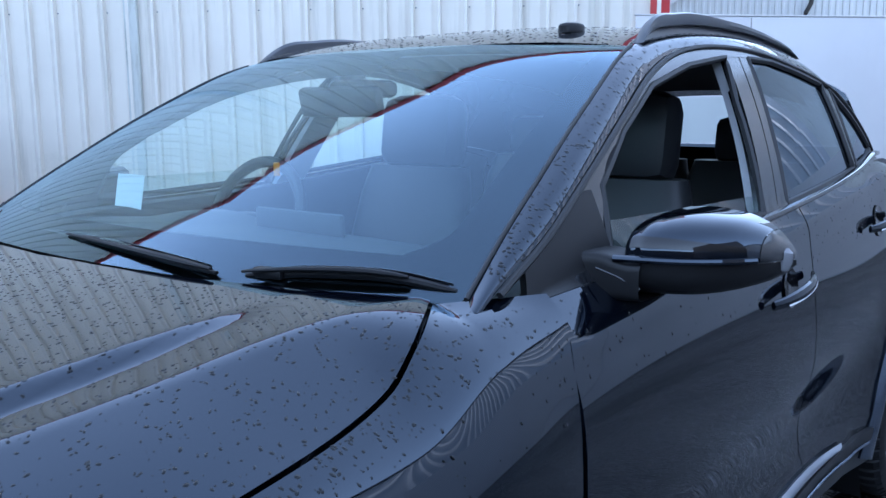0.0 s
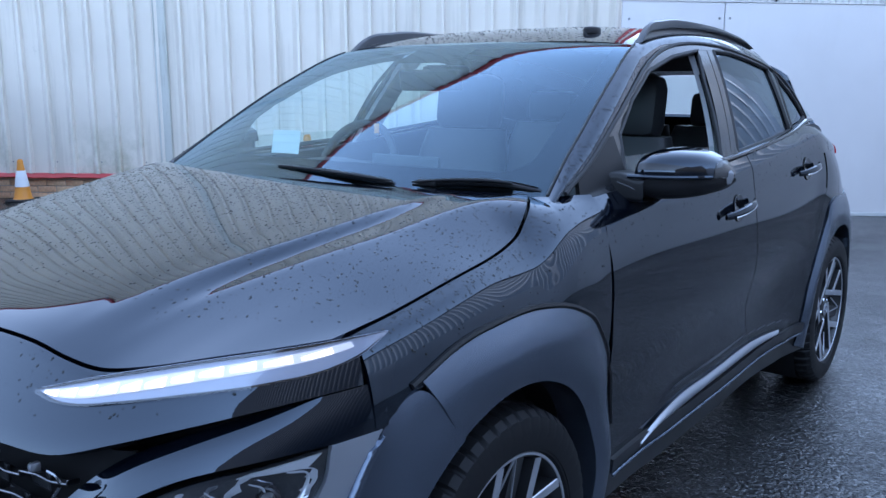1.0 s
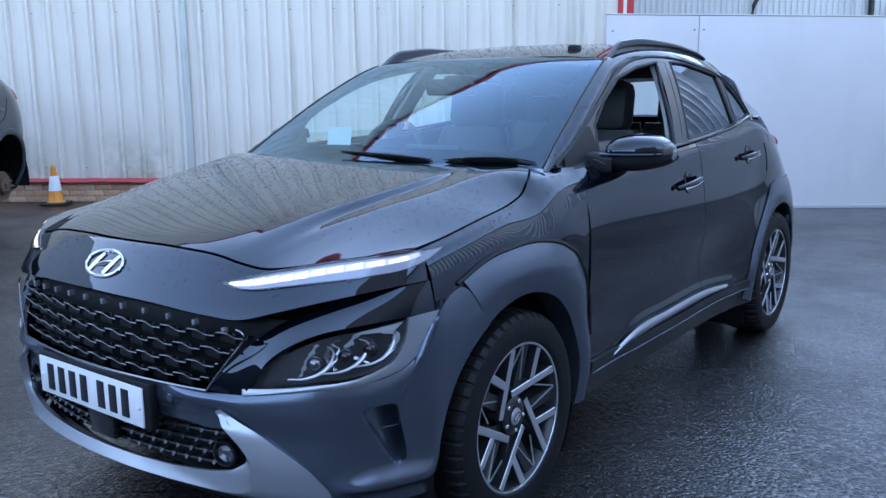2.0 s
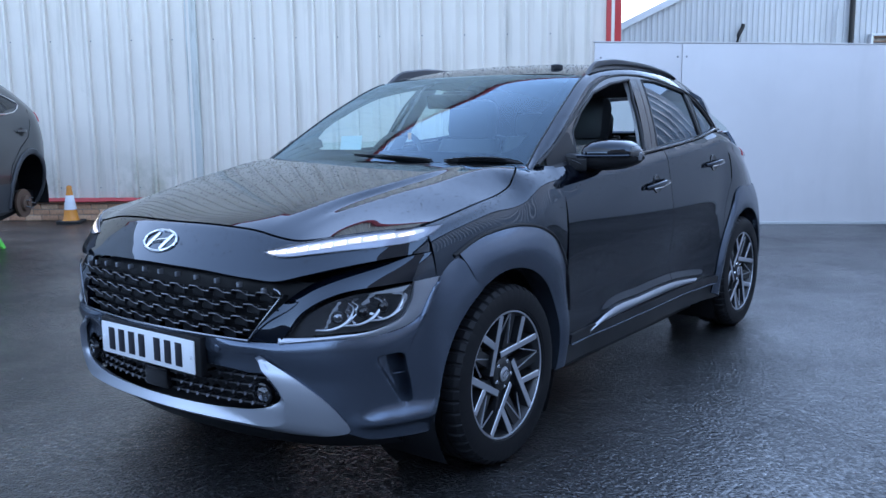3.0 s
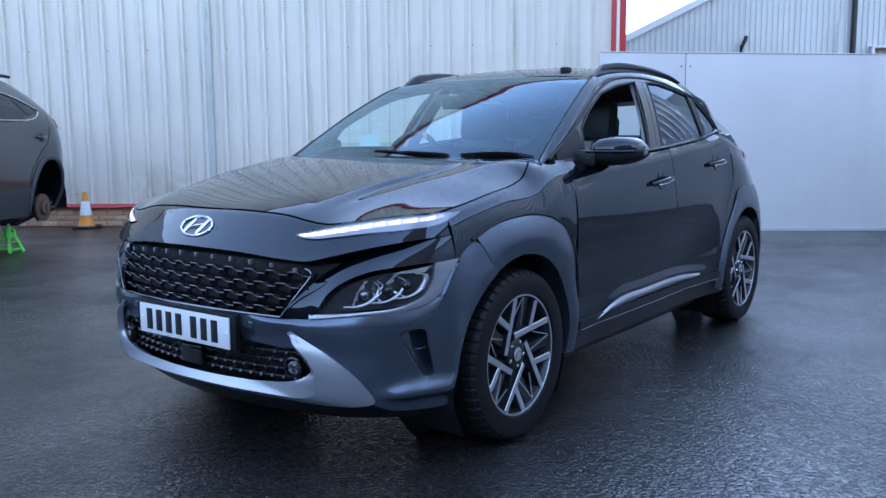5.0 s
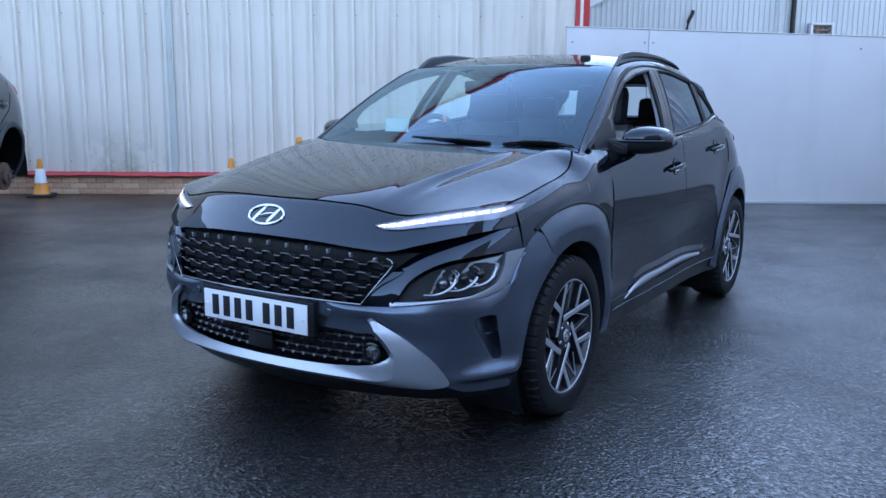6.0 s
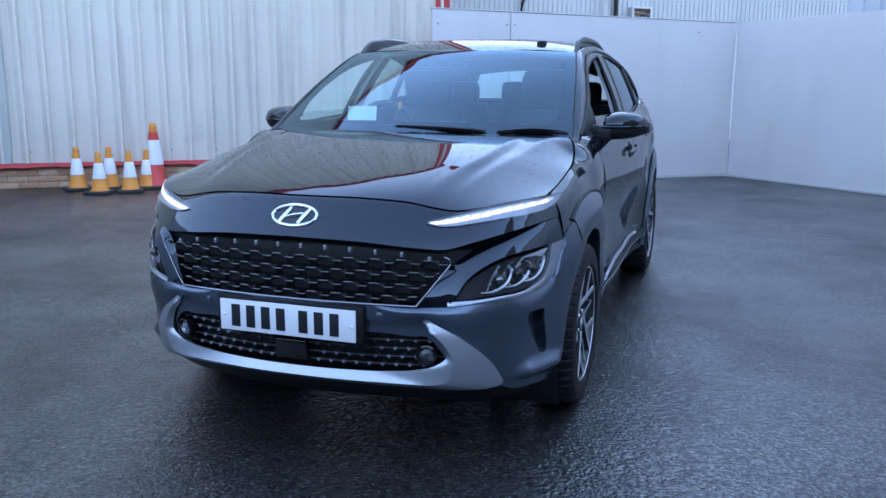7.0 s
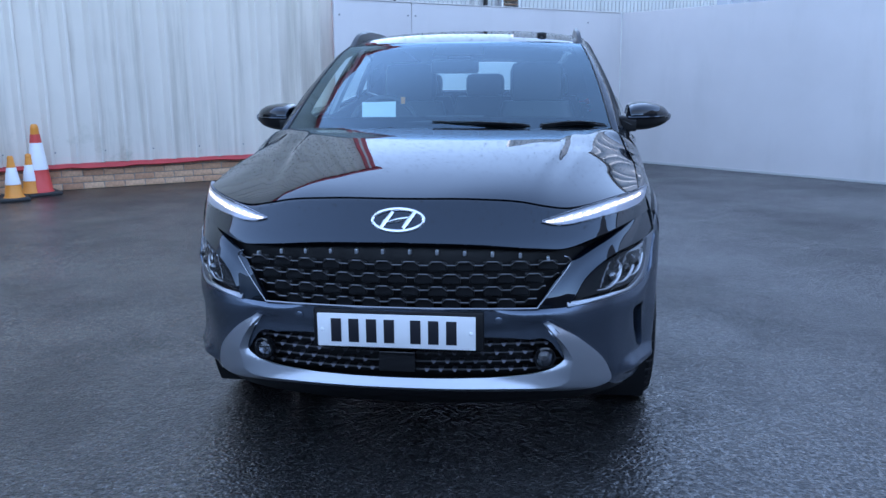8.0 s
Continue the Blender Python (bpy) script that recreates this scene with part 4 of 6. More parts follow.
def grille():
    g = part("grille", front_full(lambda x: GR_BOT(x) - 0.01, lambda x: GR_TOP(x) + 0.012, 0.60, -0.075, 40, 6), BLACK, car, "black grille with wavy rows of bars")

    def half(z):  # the opening narrows towards its foot
        return mix(0.452, 0.572, smooth(0.572, 0.745, z))
    PITCH = 0.088
    for row in range(4):
        z0 = 0.590 + 0.0405 * row
        n = 200
        w = half(z0) - 0.006
        V, F, line = [], [], []
        for i in range(n + 1):
            x = mix(-w, w, i / n)
            ph = (x / PITCH + 0.11 + 0.5 * ((row + 1) % 2)) % 1.0
            wave = smooth(0.27, 0.45, ph) - smooth(0.77, 0.95, ph)
            z = z0 + 0.014 * wave + 0.006 * (GR_TOP(abs(x)) - 0.782) / 0.05
            y = front_y(x, z) + 0.022 - 0.012 * wave
            V += [(x, y, z + 0.0016), (x, y - 0.001, z - 0.0016), (x, y + 0.02, z - 0.005), (x, y + 0.02, z - 0.002)]
            line.append((x, y - 0.001, z + 0.0012))
        for i in range(n):
            for j in range(4):
                F.append((i * 4 + j, i * 4 + (j + 1) % 4, (i + 1) * 4 + (j + 1) % 4, (i + 1) * 4 + j))
        bar = part("grille_bar", (V, F), GRILLE, g)
        # a paler line along the bar's edge paints in its caught light
        part("bar_edge", tube(line, 0.0014, 4), GRILLE_GLINT, bar)
        for k in range(-7, 8):
            x = PITCH * (k + (0.5 if row % 2 else 0.0))
            if abs(x) < half(z0) - 0.03:
                y = front_y(x, z0)
                part("cell_plate", box(x - 0.031, x + 0.031, y + 0.030, y + 0.036, z0 - 0.022, z0 + 0.010, 0.005), CELL, g, smooth=False)
    for k in range(-6, 6):
        x = PITCH * (k + 0.5)
        z = GR_TOP(abs(x)) - 0.026
        if abs(x) < 0.5:
            y = front_y(x, z)
            part("stud", box(x - 0.005, x + 0.005, y + 0.012, y + 0.03, z - 0.008, z + 0.008, 0.002), SILVER, g, "small bright stud")
    # thin edging round the opening
    pts = [(x, front_y(x, GR_BOT(abs(x))) - 0.002, GR_BOT(abs(x))) for x in np.linspace(-0.452, 0.452, 40)]
    part("edging", tube(pts, 0.004, 6), CHROME_DARK, g)
    for s in (1, -1):
        pts = [(s * x, front_y(x, z) - 0.004, z) for x, z in ((0.452, 0.572), (0.49, 0.622), (0.53, 0.676), (0.549, 0.702), (0.557, 0.718), (0.552, 0.730), (0.535, 0.738))]
        line = way(*pts)
        part("edging", tube([line(i / 30) for i in range(31)], 0.003, 6), CHROME_DARK, g)


def front_full(lo, hi, xmax, proud, nu, nv, thick=0.01):
    def fn(u, v):
        x = xmax * u
        z = mix(lo(abs(x)), hi(abs(x)), v)
        return x, front_y(x, z) - proud, z
    return sheet(whole(fn), nu, nv, thick, (0, -1, 0))


grille()


def low_grille():
    g = part("lower_grille", front_full(lambda x: 0.32, lambda x: 0.485, 0.55, -0.07, 30, 5), BLACK, car, "black lower grille with rows of studs")
    for row in range(4):
        z = 0.352 + 0.030 * row
        pts = [(x, front_y(x, z) + 0.03, z) for x in np.linspace(-0.53, 0.53, 50)]
        part("bar", tube(pts, 0.0045, 6), BLACK, g)
        for k in range(-11, 12):
            x = 0.046 * (k + (0.5 if row % 2 else 0.0))
            if abs(x) < 0.5 and not (abs(x) < 0.07 and row < 3):
                y = front_y(x, z)
                V = [(x - 0.009, y + 0.026, z + 0.005), (x + 0.009, y + 0.026, z + 0.005), (x + 0.003, y + 0.02, z - 0.004), (x - 0.003, y + 0.02, z - 0.004),
                     (x - 0.009, y + 0.05, z + 0.007), (x + 0.009, y + 0.05, z + 0.007), (x, y + 0.05, z - 0.009)]
                part("stud", (V, [(0, 3, 2, 1), (0, 1, 5, 4), (1, 2, 6, 5), (3, 0, 4, 6), (2, 3, 6)]), STUD, g, smooth=False)
    part("radar_cover", moved(box(-0.062, 0.062, -0.012, 0.03, -0.035, 0.035, 0.006), Matrix.Translation((-0.005, front_y(0, 0.38) + 0.02, 0.385))), GLOSS, g, "plain black sensor cover")
    for s in (1, -1):
        x, z = 0.479, 0.399
        m = Matrix.Translation((s * x, front_y(x, z) - 0.002, z)) @ Matrix.Rotation(radians(14) * s, 4, "Z") @ Matrix.Diagonal((0.76, 1, 0.76, 1))
        f = part("fog_lamp", moved(lathe([(0.052, 0.012), (0.047, -0.004), (0.04, -0.006), (0.034, 0.004), (0.034, 0.02)], 28, "y"), m), GLOSS, car, "round fog lamp in a black ring")
        part("reflector", moved(lathe([(0.034, 0.006), (0.024, 0.016), (0.0005, 0.02)], 24, "y"), m), CHROME_DARK, f)
        part("lens", moved(lathe([(0.034, 0.002), (0.024, -0.006), (0.012, -0.01), (0.0005, -0.011)], 24, "y"), m), LENS, f).visible_shadow = False


low_grille()


def plate():
    p = part("number_plate", box(-0.26, 0.26, -0.895, -0.889, 0.444, 0.555, 0.002), PLATE, car, "white number plate with dark bars")
    part("backing", box(-0.275, 0.285, -0.888, -0.862, 0.438, 0.568, 0.006), BLACK, p)
    for k in range(7):
        x = -0.197 + 0.0585 * k + (0.028 if k > 3 else 0.0)
        part("character_bar", box(x - 0.017, x + 0.017, -0.8975, -0.8945, 0.46, 0.539, 0.001), INK, p)
    for x in (-0.245, 0.245):
        part("fixing", moved(lathe([(0.007, 0), (0.007, -0.003), (0.0005, -0.005)], 12, "y"), Matrix.Translation((x, -0.895, 0.4995))), PLATE, p)


plate()


def badge():
    """Oval ring with a slanting bar form: plain shapes."""
    z0, x0 = 0.851, 0.0
    n = NOSE_Y
    def at(x, z, p):
        return x, front_y(x, z0 + z) - p, z0 + z
    ring = [at(0.084 * math.cos(t), 0.032 * math.sin(t), 0.006) for t in np.linspace(0, 2 * math.pi, 49)]
    b = part("badge", tube(ring, 0.0055, 8, 0.8, (0, 1, 0)), CHROME, car, "chrome oval badge with a slanting bar")
    for s in (-1, 1):
        pts = [at(s * 0.037 + 0.017 * t, 0.024 * t, 0.006) for t in (-1, -0.4, 0.2, 1.0)]
        part("slant_bar", tube(pts, [0.006, 0.0075, 0.0075, 0.006], 8, 0.6, (0, 1, 0)), CHROME, b)
    part("slant_bar", tube([at(-0.033, -0.007, 0.006), at(0.0, 0.0, 0.007), at(0.033, 0.007, 0.006)], [0.004, 0.007, 0.004], 8, 0.6, (0, 1, 0)), CHROME, b)


badge()

# --- wings, doors, quarters
ARCH = curve((-0.40, 0.755), (-0.295, 0.80), (-0.174, 0.843), (-0.035, 0.86), (0.128, 0.857), (0.261, 0.824), (0.366, 0.761), (0.445, 0.647), (0.497, 0.496), (0.512, 0.34))


def rear_arch(y):
    d = min(abs(y - BASE) / 0.445, 1.0)
    return RADIUS + 0.43 * (1 - d**2.2) ** (1 / 2.2)


DOOR_F = curve((0, 0.508), (0.2, 0.488), (0.5, 0.467), (0.8, 0.445), (0.88, 0.446), (1.0, 0.476))
DOOR_R = curve((0, 1.625), (0.2, 1.592), (0.5, 1.535), (0.76, 1.477), (1.0, 1.464))
EDGE_RAW = curve((0.31, 0.746, 1.033), (0.355, 0.738, 1.062), (0.49, 0.714, 1.149), (0.583, 0.701, 1.203), (0.698, 0.681, 1.271), (0.841, 0.656, 1.345), (1.018, 0.619, 1.427), (1.1, 0.603, 1.450), (1.25, 0.586, 1.474), (1.6, 0.582, 1.497), (2.0, 0.575, 1.488), (2.4, 0.55, 1.448), (2.7, 0.515, 1.392), (2.92, 0.48, 1.335))
EDGE_X, EDGE_Z = soft(lambda y: EDGE_RAW(y)[0], 0.31, 2.92, 0.12), soft(lambda y: EDGE_RAW(y)[1], 0.31, 2.92, 0.09)


def EDGE(y):
    return np.array((EDGE_X(y), EDGE_Z(y)))


def wing_top(y):
    """The wing's inner edge: along the bonnet, then along the foot of the screen pillar."""
    if y < 0.305:
        x = SHUT_X(max(y, -0.36)) + 0.006
        return x, bonnet_z(x - 0.006, y)
    s = (y - 0.305) / 0.15
    return mix(0.718, 0.783, s), mix(1.064, 1.060, s)


def wing_at(u, v):
    yr = DOOR_F(mix(0.62, 1.0, min(v / 0.75, 1.0))) - 0.005
    y = mix(-0.385, yr, u)
    z0, t = ARCH(y) - 0.012, TOP_Z(y)
    x1, z1 = wing_top(y)
    z1 = max(z1, t - 0.004)
    ts = np.array((side_x(y, t), t))
    line = way(*[(side_x(y, z), z) for z in (z0, mix(z0, t - 0.09, 0.5), t - 0.09, t - 0.045)], tuple(mix(np.array((side_x(y, t - 0.02), t - 0.012)), np.array((x1, z1)), 0.12)), (x1, z1))
    x, z = line(v)
    return x, y, z


both("front_wing", sheet(wing_at, 90, 30, 0.012, (1, 0, 0.2)), PAINT)
both("wing_tail", side_panel(lambda v: 0.40, lambda v: DOOR_F(mix(0.0, 0.55, v)) - 0.005, lambda y: 0.34, lambda y: ARCH(max(y, 0.42)) + 0.05, 8, 20), PAINT)


def door_handle(y0, y1, z0, z1, parent, s):
    hold = mirrored if s < 0 else (lambda g: g)
    ym, zm = (y0 + y1) / 2, (z0 + z1) / 2
    pts = [(side_x(mix(y0, y1, t), mix(z0, z1, t)) + 0.002 + 0.034 * math.sin(math.pi * min(max(t, 0.0), 1.0)) ** 0.5, mix(y0, y1, t), mix(z0, z1, t)) for t in np.linspace(0.03, 0.97, 15)]
    h = part("door_handle", hold(tube(pts, [0.010 + 0.006 * math.sin(math.pi * t) for t in np.linspace(0, 1, 15)], 10, 0.55, (1, 0, 0))), PAINT, parent, "black bow handle with a bright line")
    line = [(p[0] + 0.005, p[1], p[2] - 0.008) for p in pts[2:-1]]
    part("bright_line", hold(tube(line, 0.0035, 6)), CHROME, h)
    x = side_x(ym, zm)
    # the dark finger bowl behind it
    V, F = lathe([(0.044, 0.003), (0.042, 0.0045), (0.03, 0.002), (0.0005, 0.0015)], 28, "x")
    V = np.array([(side_x(ym + 0.01 + v[1], zm + v[2]) + v[0], ym + 0.01 + v[1], zm + v[2]) for v in V])
    part("finger_bowl", hold((V, F)), GLOSS, h)


def doors():
    f = both("front_door", side_panel(DOOR_F, DOOR_R, lambda y: 0.34, lambda y: TOP_Z(y), 56, 84), PAINT)
    back = lambda v: mix(2.175, 2.43, v**0.7)
    r = both("rear_door", side_panel(lambda v: DOOR_R(v) + 0.006, back, lambda y: max(0.34, rear_arch(y) - 0.045) if y > 2.15 else 0.34, lambda y: TOP_Z(y), 46, 84), PAINT)
    for d, s in zip(f, (1, -1)):
        door_handle(1.165, 1.44, 0.924, 0.950, d, s)
    for d, s in zip(r, (1, -1)):
        door_handle(1.925, 2.185, 0.994, 1.014, d, s)
    low, top = way((0.695, 0.347), (0.83, 0.364), (0.965, 0.370), (1.41, 0.379), (1.86, 0.372)), way((0.69, 0.351), (0.843, 0.399), (1.2, 0.415), (1.58, 0.416), (1.92, 0.391))

    def strip(u, v):
        p = mix(low(u), top(u), v)
        return side_x(p[0], p[1]) + 0.008 + 0.010 * math.sin(math.pi * v), p[0], p[1]
    both("sill_strip", sheet(strip, 60, 6, 0.012, (1, 0, 0)), SILVER, label="satin silver strip along the sill")
    both("door_cladding", side_panel(lambda v: 0.512, lambda v: 2.17, lambda y: 0.328, lambda y: 0.368, 40, 4, 0.013), SILL)
    both("rear_wing", side_panel(lambda v: back(v) + 0.006, lambda v: 3.02, lambda y: max(0.54, rear_arch(y) - 0.045), lambda y: TOP_Z(y), 46, 28), PAINT)
    both("sill", side_panel(lambda v: 0.40, lambda v: 2.25, lambda y: 0.235, lambda y: 0.325, 30, 8, -0.004), SILL)
    # paler than the sill: the light its edge catches is put into the grey
    lip = [(side_x(y, 0.328) + 0.018, y, 0.328) for y in np.linspace(0.505, 2.14, 50)]
    both("sill_lip", tube(lip, 0.0045, 8), CLAD, label="fine edge of the sill cladding, its caught light put in as paler grey")


doors()


# outline of the rear moulding: up the door's edge, over the haunch and back to the bumper
HAUNCH = way((2.14, 0.27), (2.16, 0.40), (2.19, 0.50), (2.25, 0.61), (2.33, 0.70), (2.39, 0.775), (2.405, 0.825), (2.45, 0.843), (2.65, 0.842), (2.85, 0.835), (3.0, 0.82), (3.04, 0.70), (3.05, 0.50), (3.05, 0.27))


def arch_moulding(yc, front):
    """The satin grey wheel-arch moulding, with a return into the wheelhouse."""
    def fn(u, v):
        a = mix(2.085, -0.20, u) if front else mix(math.pi * 1.07, -0.16, u)
        c, s = math.cos(a), math.sin(a)
        ri = 0.392 if front else 0.385
        yi, zi = yc + ri * c, RADIUS + ri * s
        if front:  # meets the outline of the wing's edge
            yo = yc + mix(0.46, 0.505, smooth(0.3, 0.0, s)) * c if c > 0 else yc + mix(0.46, 0.56, smooth(0, -0.5, c)) * c
            zo = ARCH(yo) if s > 0.05 else zi
            if s <= 0.35:
                zo = mix(zi, ARCH(yo), smooth(-0.2, 0.35, s))
        else:
            yo, zo = HAUNCH(u)
        if v < 0.25:
            w = v / 0.25
            return side_x(yi, max(zi, 0.2)) - 0.07 * (1 - w) + 0.012 * w, yi, max(zi, 0.20)
        w = (v - 0.25) / 0.75
        y, z = mix(yi, yo, w), mix(zi, zo, w)
        return side_x(y, max(z, 0.2)) + (mix(0.016, 0.004, w) if front else mix(0.012, 0.005, w)) + (mix(0.009, 0.017, smooth(0.02, 0.22, u)) if front else 0.008) * math.sin(math.pi * w), y, max(z, 0.20)
    both("wheel_arch_moulding", sheet(fn, 72, 20, 0.008, (1, 0, 0)), CLAD, label="satin grey wheel arch moulding", sharp=50)
    if front:  # the dark reveal between moulding and wing
        rim = [(side_x(y, ARCH(y) + 0.006) + 0.001, y, ARCH(y) + 0.006) for y in np.linspace(-0.30, 0.50, 60)]
        both("arch_reveal", tube(rim, 0.007, 6), BLACK)


arch_moulding(0.0, True)
arch_moulding(BASE, False)


def wheelhouse():
    for yc in (0.0, BASE):
        V, F = lathe([(0.405, 0.0), (0.405, -0.30), (0.0005, -0.30)], 40, "x")
        keep = [f for f in F if np.mean([V[i][2] for i in f]) > -0.22]
        geo = (np.array(V) + (0.845, yc, RADIUS), keep)
        both("wheelhouse_liner", geo, BLACK)
    part("underbody", joined(box(-0.74, 0.74, 0.42, 2.18, 0.165, 0.30, 0.02), box(-0.60, 0.60, -0.36, 3.05, 0.16, 0.5, 0.02), box(-0.56, 0.56, -0.68, -0.30, 0.22, 0.5, 0.02)), BLACK, car)


wheelhouse()

# --- glasshouse
# edge of windscreen and roof, by y
# upper edge of the door frames, by y
FRAME_Z = curve((0.30, 1.02), (0.381, 1.063), (0.523, 1.130), (0.611, 1.178), (0.723, 1.236), (0.87, 1.308), (1.032, 1.380), (1.2, 1.431), (1.34, 1.451), (1.516, 1.458), (1.682, 1.449), (1.862, 1.422), (2.001, 1.396), (2.145, 1.338), (2.228, 1.26), (2.309, 1.185))
FRAME_Z = soft(FRAME_Z, 0.30, 2.309, 0.05)
ROOF_C = curve((0.12, 1.052), (0.20, 1.098), (0.5, 1.262), (0.75, 1.374), (0.95, 1.452), (1.1, 1.490), (1.35, 1.522), (1.7, 1.535), (2.1, 1.525), (2.5, 1.488), (2.8, 1.43), (2.95, 1.385))


def pillar_panel():
    """A-pillar and cant rail: painted strip between screen or roof and the door frames."""
    def fn(u, v):
        y0, y1 = mix(0.345, 2.30, u), mix(0.325, 2.30, u)
        x1, z1 = EDGE(y1)
        z0 = FRAME_Z(y0) + 0.006
        x0 = side_x(y0, z0)
        b = 0.010 * math.sin(math.pi * v)
        return mix(x0, x1, v) + 0.7 * b, mix(y0, y1, v), mix(z0, z1, v) + 0.6 * b
    both("roof_side", sheet(fn, 110, 10, 0.02, (1, 0, 0.5)), PAINT)

    def rear(u, v):
        y = mix(2.306, 2.93, u)
        x1, z1 = EDGE(y)
        z0 = TOP_Z(y) + 0.001
        z = mix(z0, z1, v)
        x = mix(side_x(y, z) - 0.008 * smooth(0, 0.3, v), x1, smooth(0.62, 1.0, v))
        return x, y, z
    both("rear_pillar", sheet(rear, 30, 14, 0.02, (1, 0, 0.3)), PAINT)


pillar_panel()


def roof():
    def fn(u, v):
        y = mix(1.074, 2.90, v)
        x1, z1 = EDGE(y)
        a = abs(u)
        yy = y - 0.114 * (1 - a * a) * (1 - v) ** 3
        return u * (x1 - 0.003), yy, mix(ROOF_C(yy), z1 + 0.001, a ** mix(2.2, 2.6, min(4 * v, 1))) - 0.003 * (1 - v) ** 12
    part("roof", sheet(whole(fn), 40, 50, 0.003, (0, 0, 1)), PAINT, car)

    def screen(u, v):
        a = abs(u)
        y1 = mix(0.345, 1.066, v)
        x1, z1 = EDGE(y1)
        yc = mix(0.158, 0.965, v)
        y, z = mix(yc, y1, a**2.2), mix(ROOF_C(yc), z1, a**2.2)
        return u * (x1 - 0.005), y, z + 0.002
    part("windscreen", sheet(whole(screen), 48, 32, 0.0, (0, -1, 1)), SCREEN, car, "clear windscreen with a dark edge").visible_shadow = False

    def edge_band(u0, u1, v0, v1, lift=-0.006):
        def fn(u, v):
            x, y, z = screen(mix(u0, u1, u), mix(v0, v1, v))
            return x, y, z + lift
        return fn
    # black print round the glass: its clear opening has rounded lower corners
    def print_side(sign):
        def fn(u, v):
            inner = mix(0.905, 0.925, v) - 0.07 * (max(0.0, 0.20 - v) / 0.09) ** 2.2 * (1 if v > 0.11 else 0) - (0.07 if v <= 0.11 else 0.0)
            x, y, z = screen(sign * mix(inner, 1.0, u), v)
            return x, y, z - 0.006
        return fn
    for name, args in (("screen_band", (-0.94, 0.94, 0, 0.112)), ("screen_band", (-0.94, 0.94, 0.935, 1))):
        part(name, sheet(edge_band(*args), 40, 8, 0.0), BAND, car)
    for sign in (1, -1):
        part("screen_band", sheet(print_side(sign), 6, 60, 0.0), BAND, car)
    part("sensor_band", sheet(edge_band(-0.20, 0.20, 0.80, 0.95, -0.008), 10, 8), BAND, car)
    both("screen_seal", tube([(EDGE(y)[0] - 0.002, y, EDGE(y)[1] + 0.002) for y in np.linspace(0.355, 1.07, 30)], 0.0035, 6), SEAL)


roof()


def cowl():
    def fn(u, v):
        a = abs(u)
        y = mix(BON_REAR(a) - 0.03, mix(0.20, 0.352, a**2.2), v)
        x = u * 0.728
        return x, y, mix(bonnet_z(x, BON_REAR(a)) - 0.05, mix(1.066, 1.045, a**2.2), v)
    part("cowl", sheet(whole(fn), 40, 6, 0.01, (0, 0, 1)), BLACK, car)


cowl()


def pane(name, poly, material, inset=0.010, label=""):
    """A side window in the glasshouse surface: an outline of (y, z) filled from its middle."""
    c = np.mean(poly, axis=0)
    n = len(poly)
    V, F = [], []
    rings = 6
    for r in range(rings):
        for p in poly:
            y, z = mix(c, np.array(p), (r + 1) / rings)
            V.append((side_x(y, z) - inset, y, z))
    V.append((side_x(*c) - inset, *c))
    for r in range(rings - 1):
        for i in range(n):
            F.append((r * n + i, (r + 1) * n + i, (r + 1) * n + (i + 1) % n, r * n + (i + 1) % n))
    F += [(n * rings, i, (i + 1) % n) for i in range(n)]
    a, b, d = (np.array(V[i]) for i in F[0][:3])
    if np.cross(b - a, d - b)[0] < 0:
        F = [f[::-1] for f in F]
    obs = []
    for s in (1, -1):
        geo = (V, F) if s > 0 else mirrored((V, F))
        ob = part(name, geo, material[0 if s > 0 else 1], car, label)
        ob.visible_shadow = False
        obs.append(ob)
    return obs


def dense(poly, n=6):
    out = []
    for a, b in zip(poly, poly[1:] + poly[:1]):
        out += [mix(np.array(a), np.array(b), i / n) for i in range(n)]
    return [tuple(p) for p in out]


F_WIN = [(0.662, 1.075), (0.705, 1.193), (0.840, 1.278), (1.024, 1.360), (1.233, 1.407), (1.450, 1.433), (1.375, 1.329), (1.286, 1.095)]
R_WIN = [(1.426, 1.104), (1.486, 1.249), (1.577, 1.435), (1.714, 1.432), (1.864, 1.410), (2.026, 1.381), (2.015, 1.269), (2.012, 1.148)]
Q_WIN = [(2.042, 1.152), (2.048, 1.249), (2.072, 1.365), (2.163, 1.294), (2.228, 1.234), (2.272, 1.192), (2.199, 1.172)]


def band(poly_in, material, name, grow, proud, thick=0.012):
    """A frame round an outline, grown outwards from its middle."""
    c = np.mean(poly_in, axis=0)
    n = len(poly_in)
    V, F = [], []
    for p in poly_in:
        p = np.array(p)
        q = p + (p - c) / np.linalg.norm(p - c) * grow
        V += [(side_x(*p) - thick, *p), (side_x(*p) + proud, *p), (side_x(*q) + proud, *q), (side_x(*q) - thick, *q)]
    for i in range(n):
        for j in range(4):
            F.append((i * 4 + j, i * 4 + (j + 1) % 4, ((i + 1) % n) * 4 + (j + 1) % 4, ((i + 1) % n) * 4 + j))
    return both(name, (V, F), material, sharp=50)


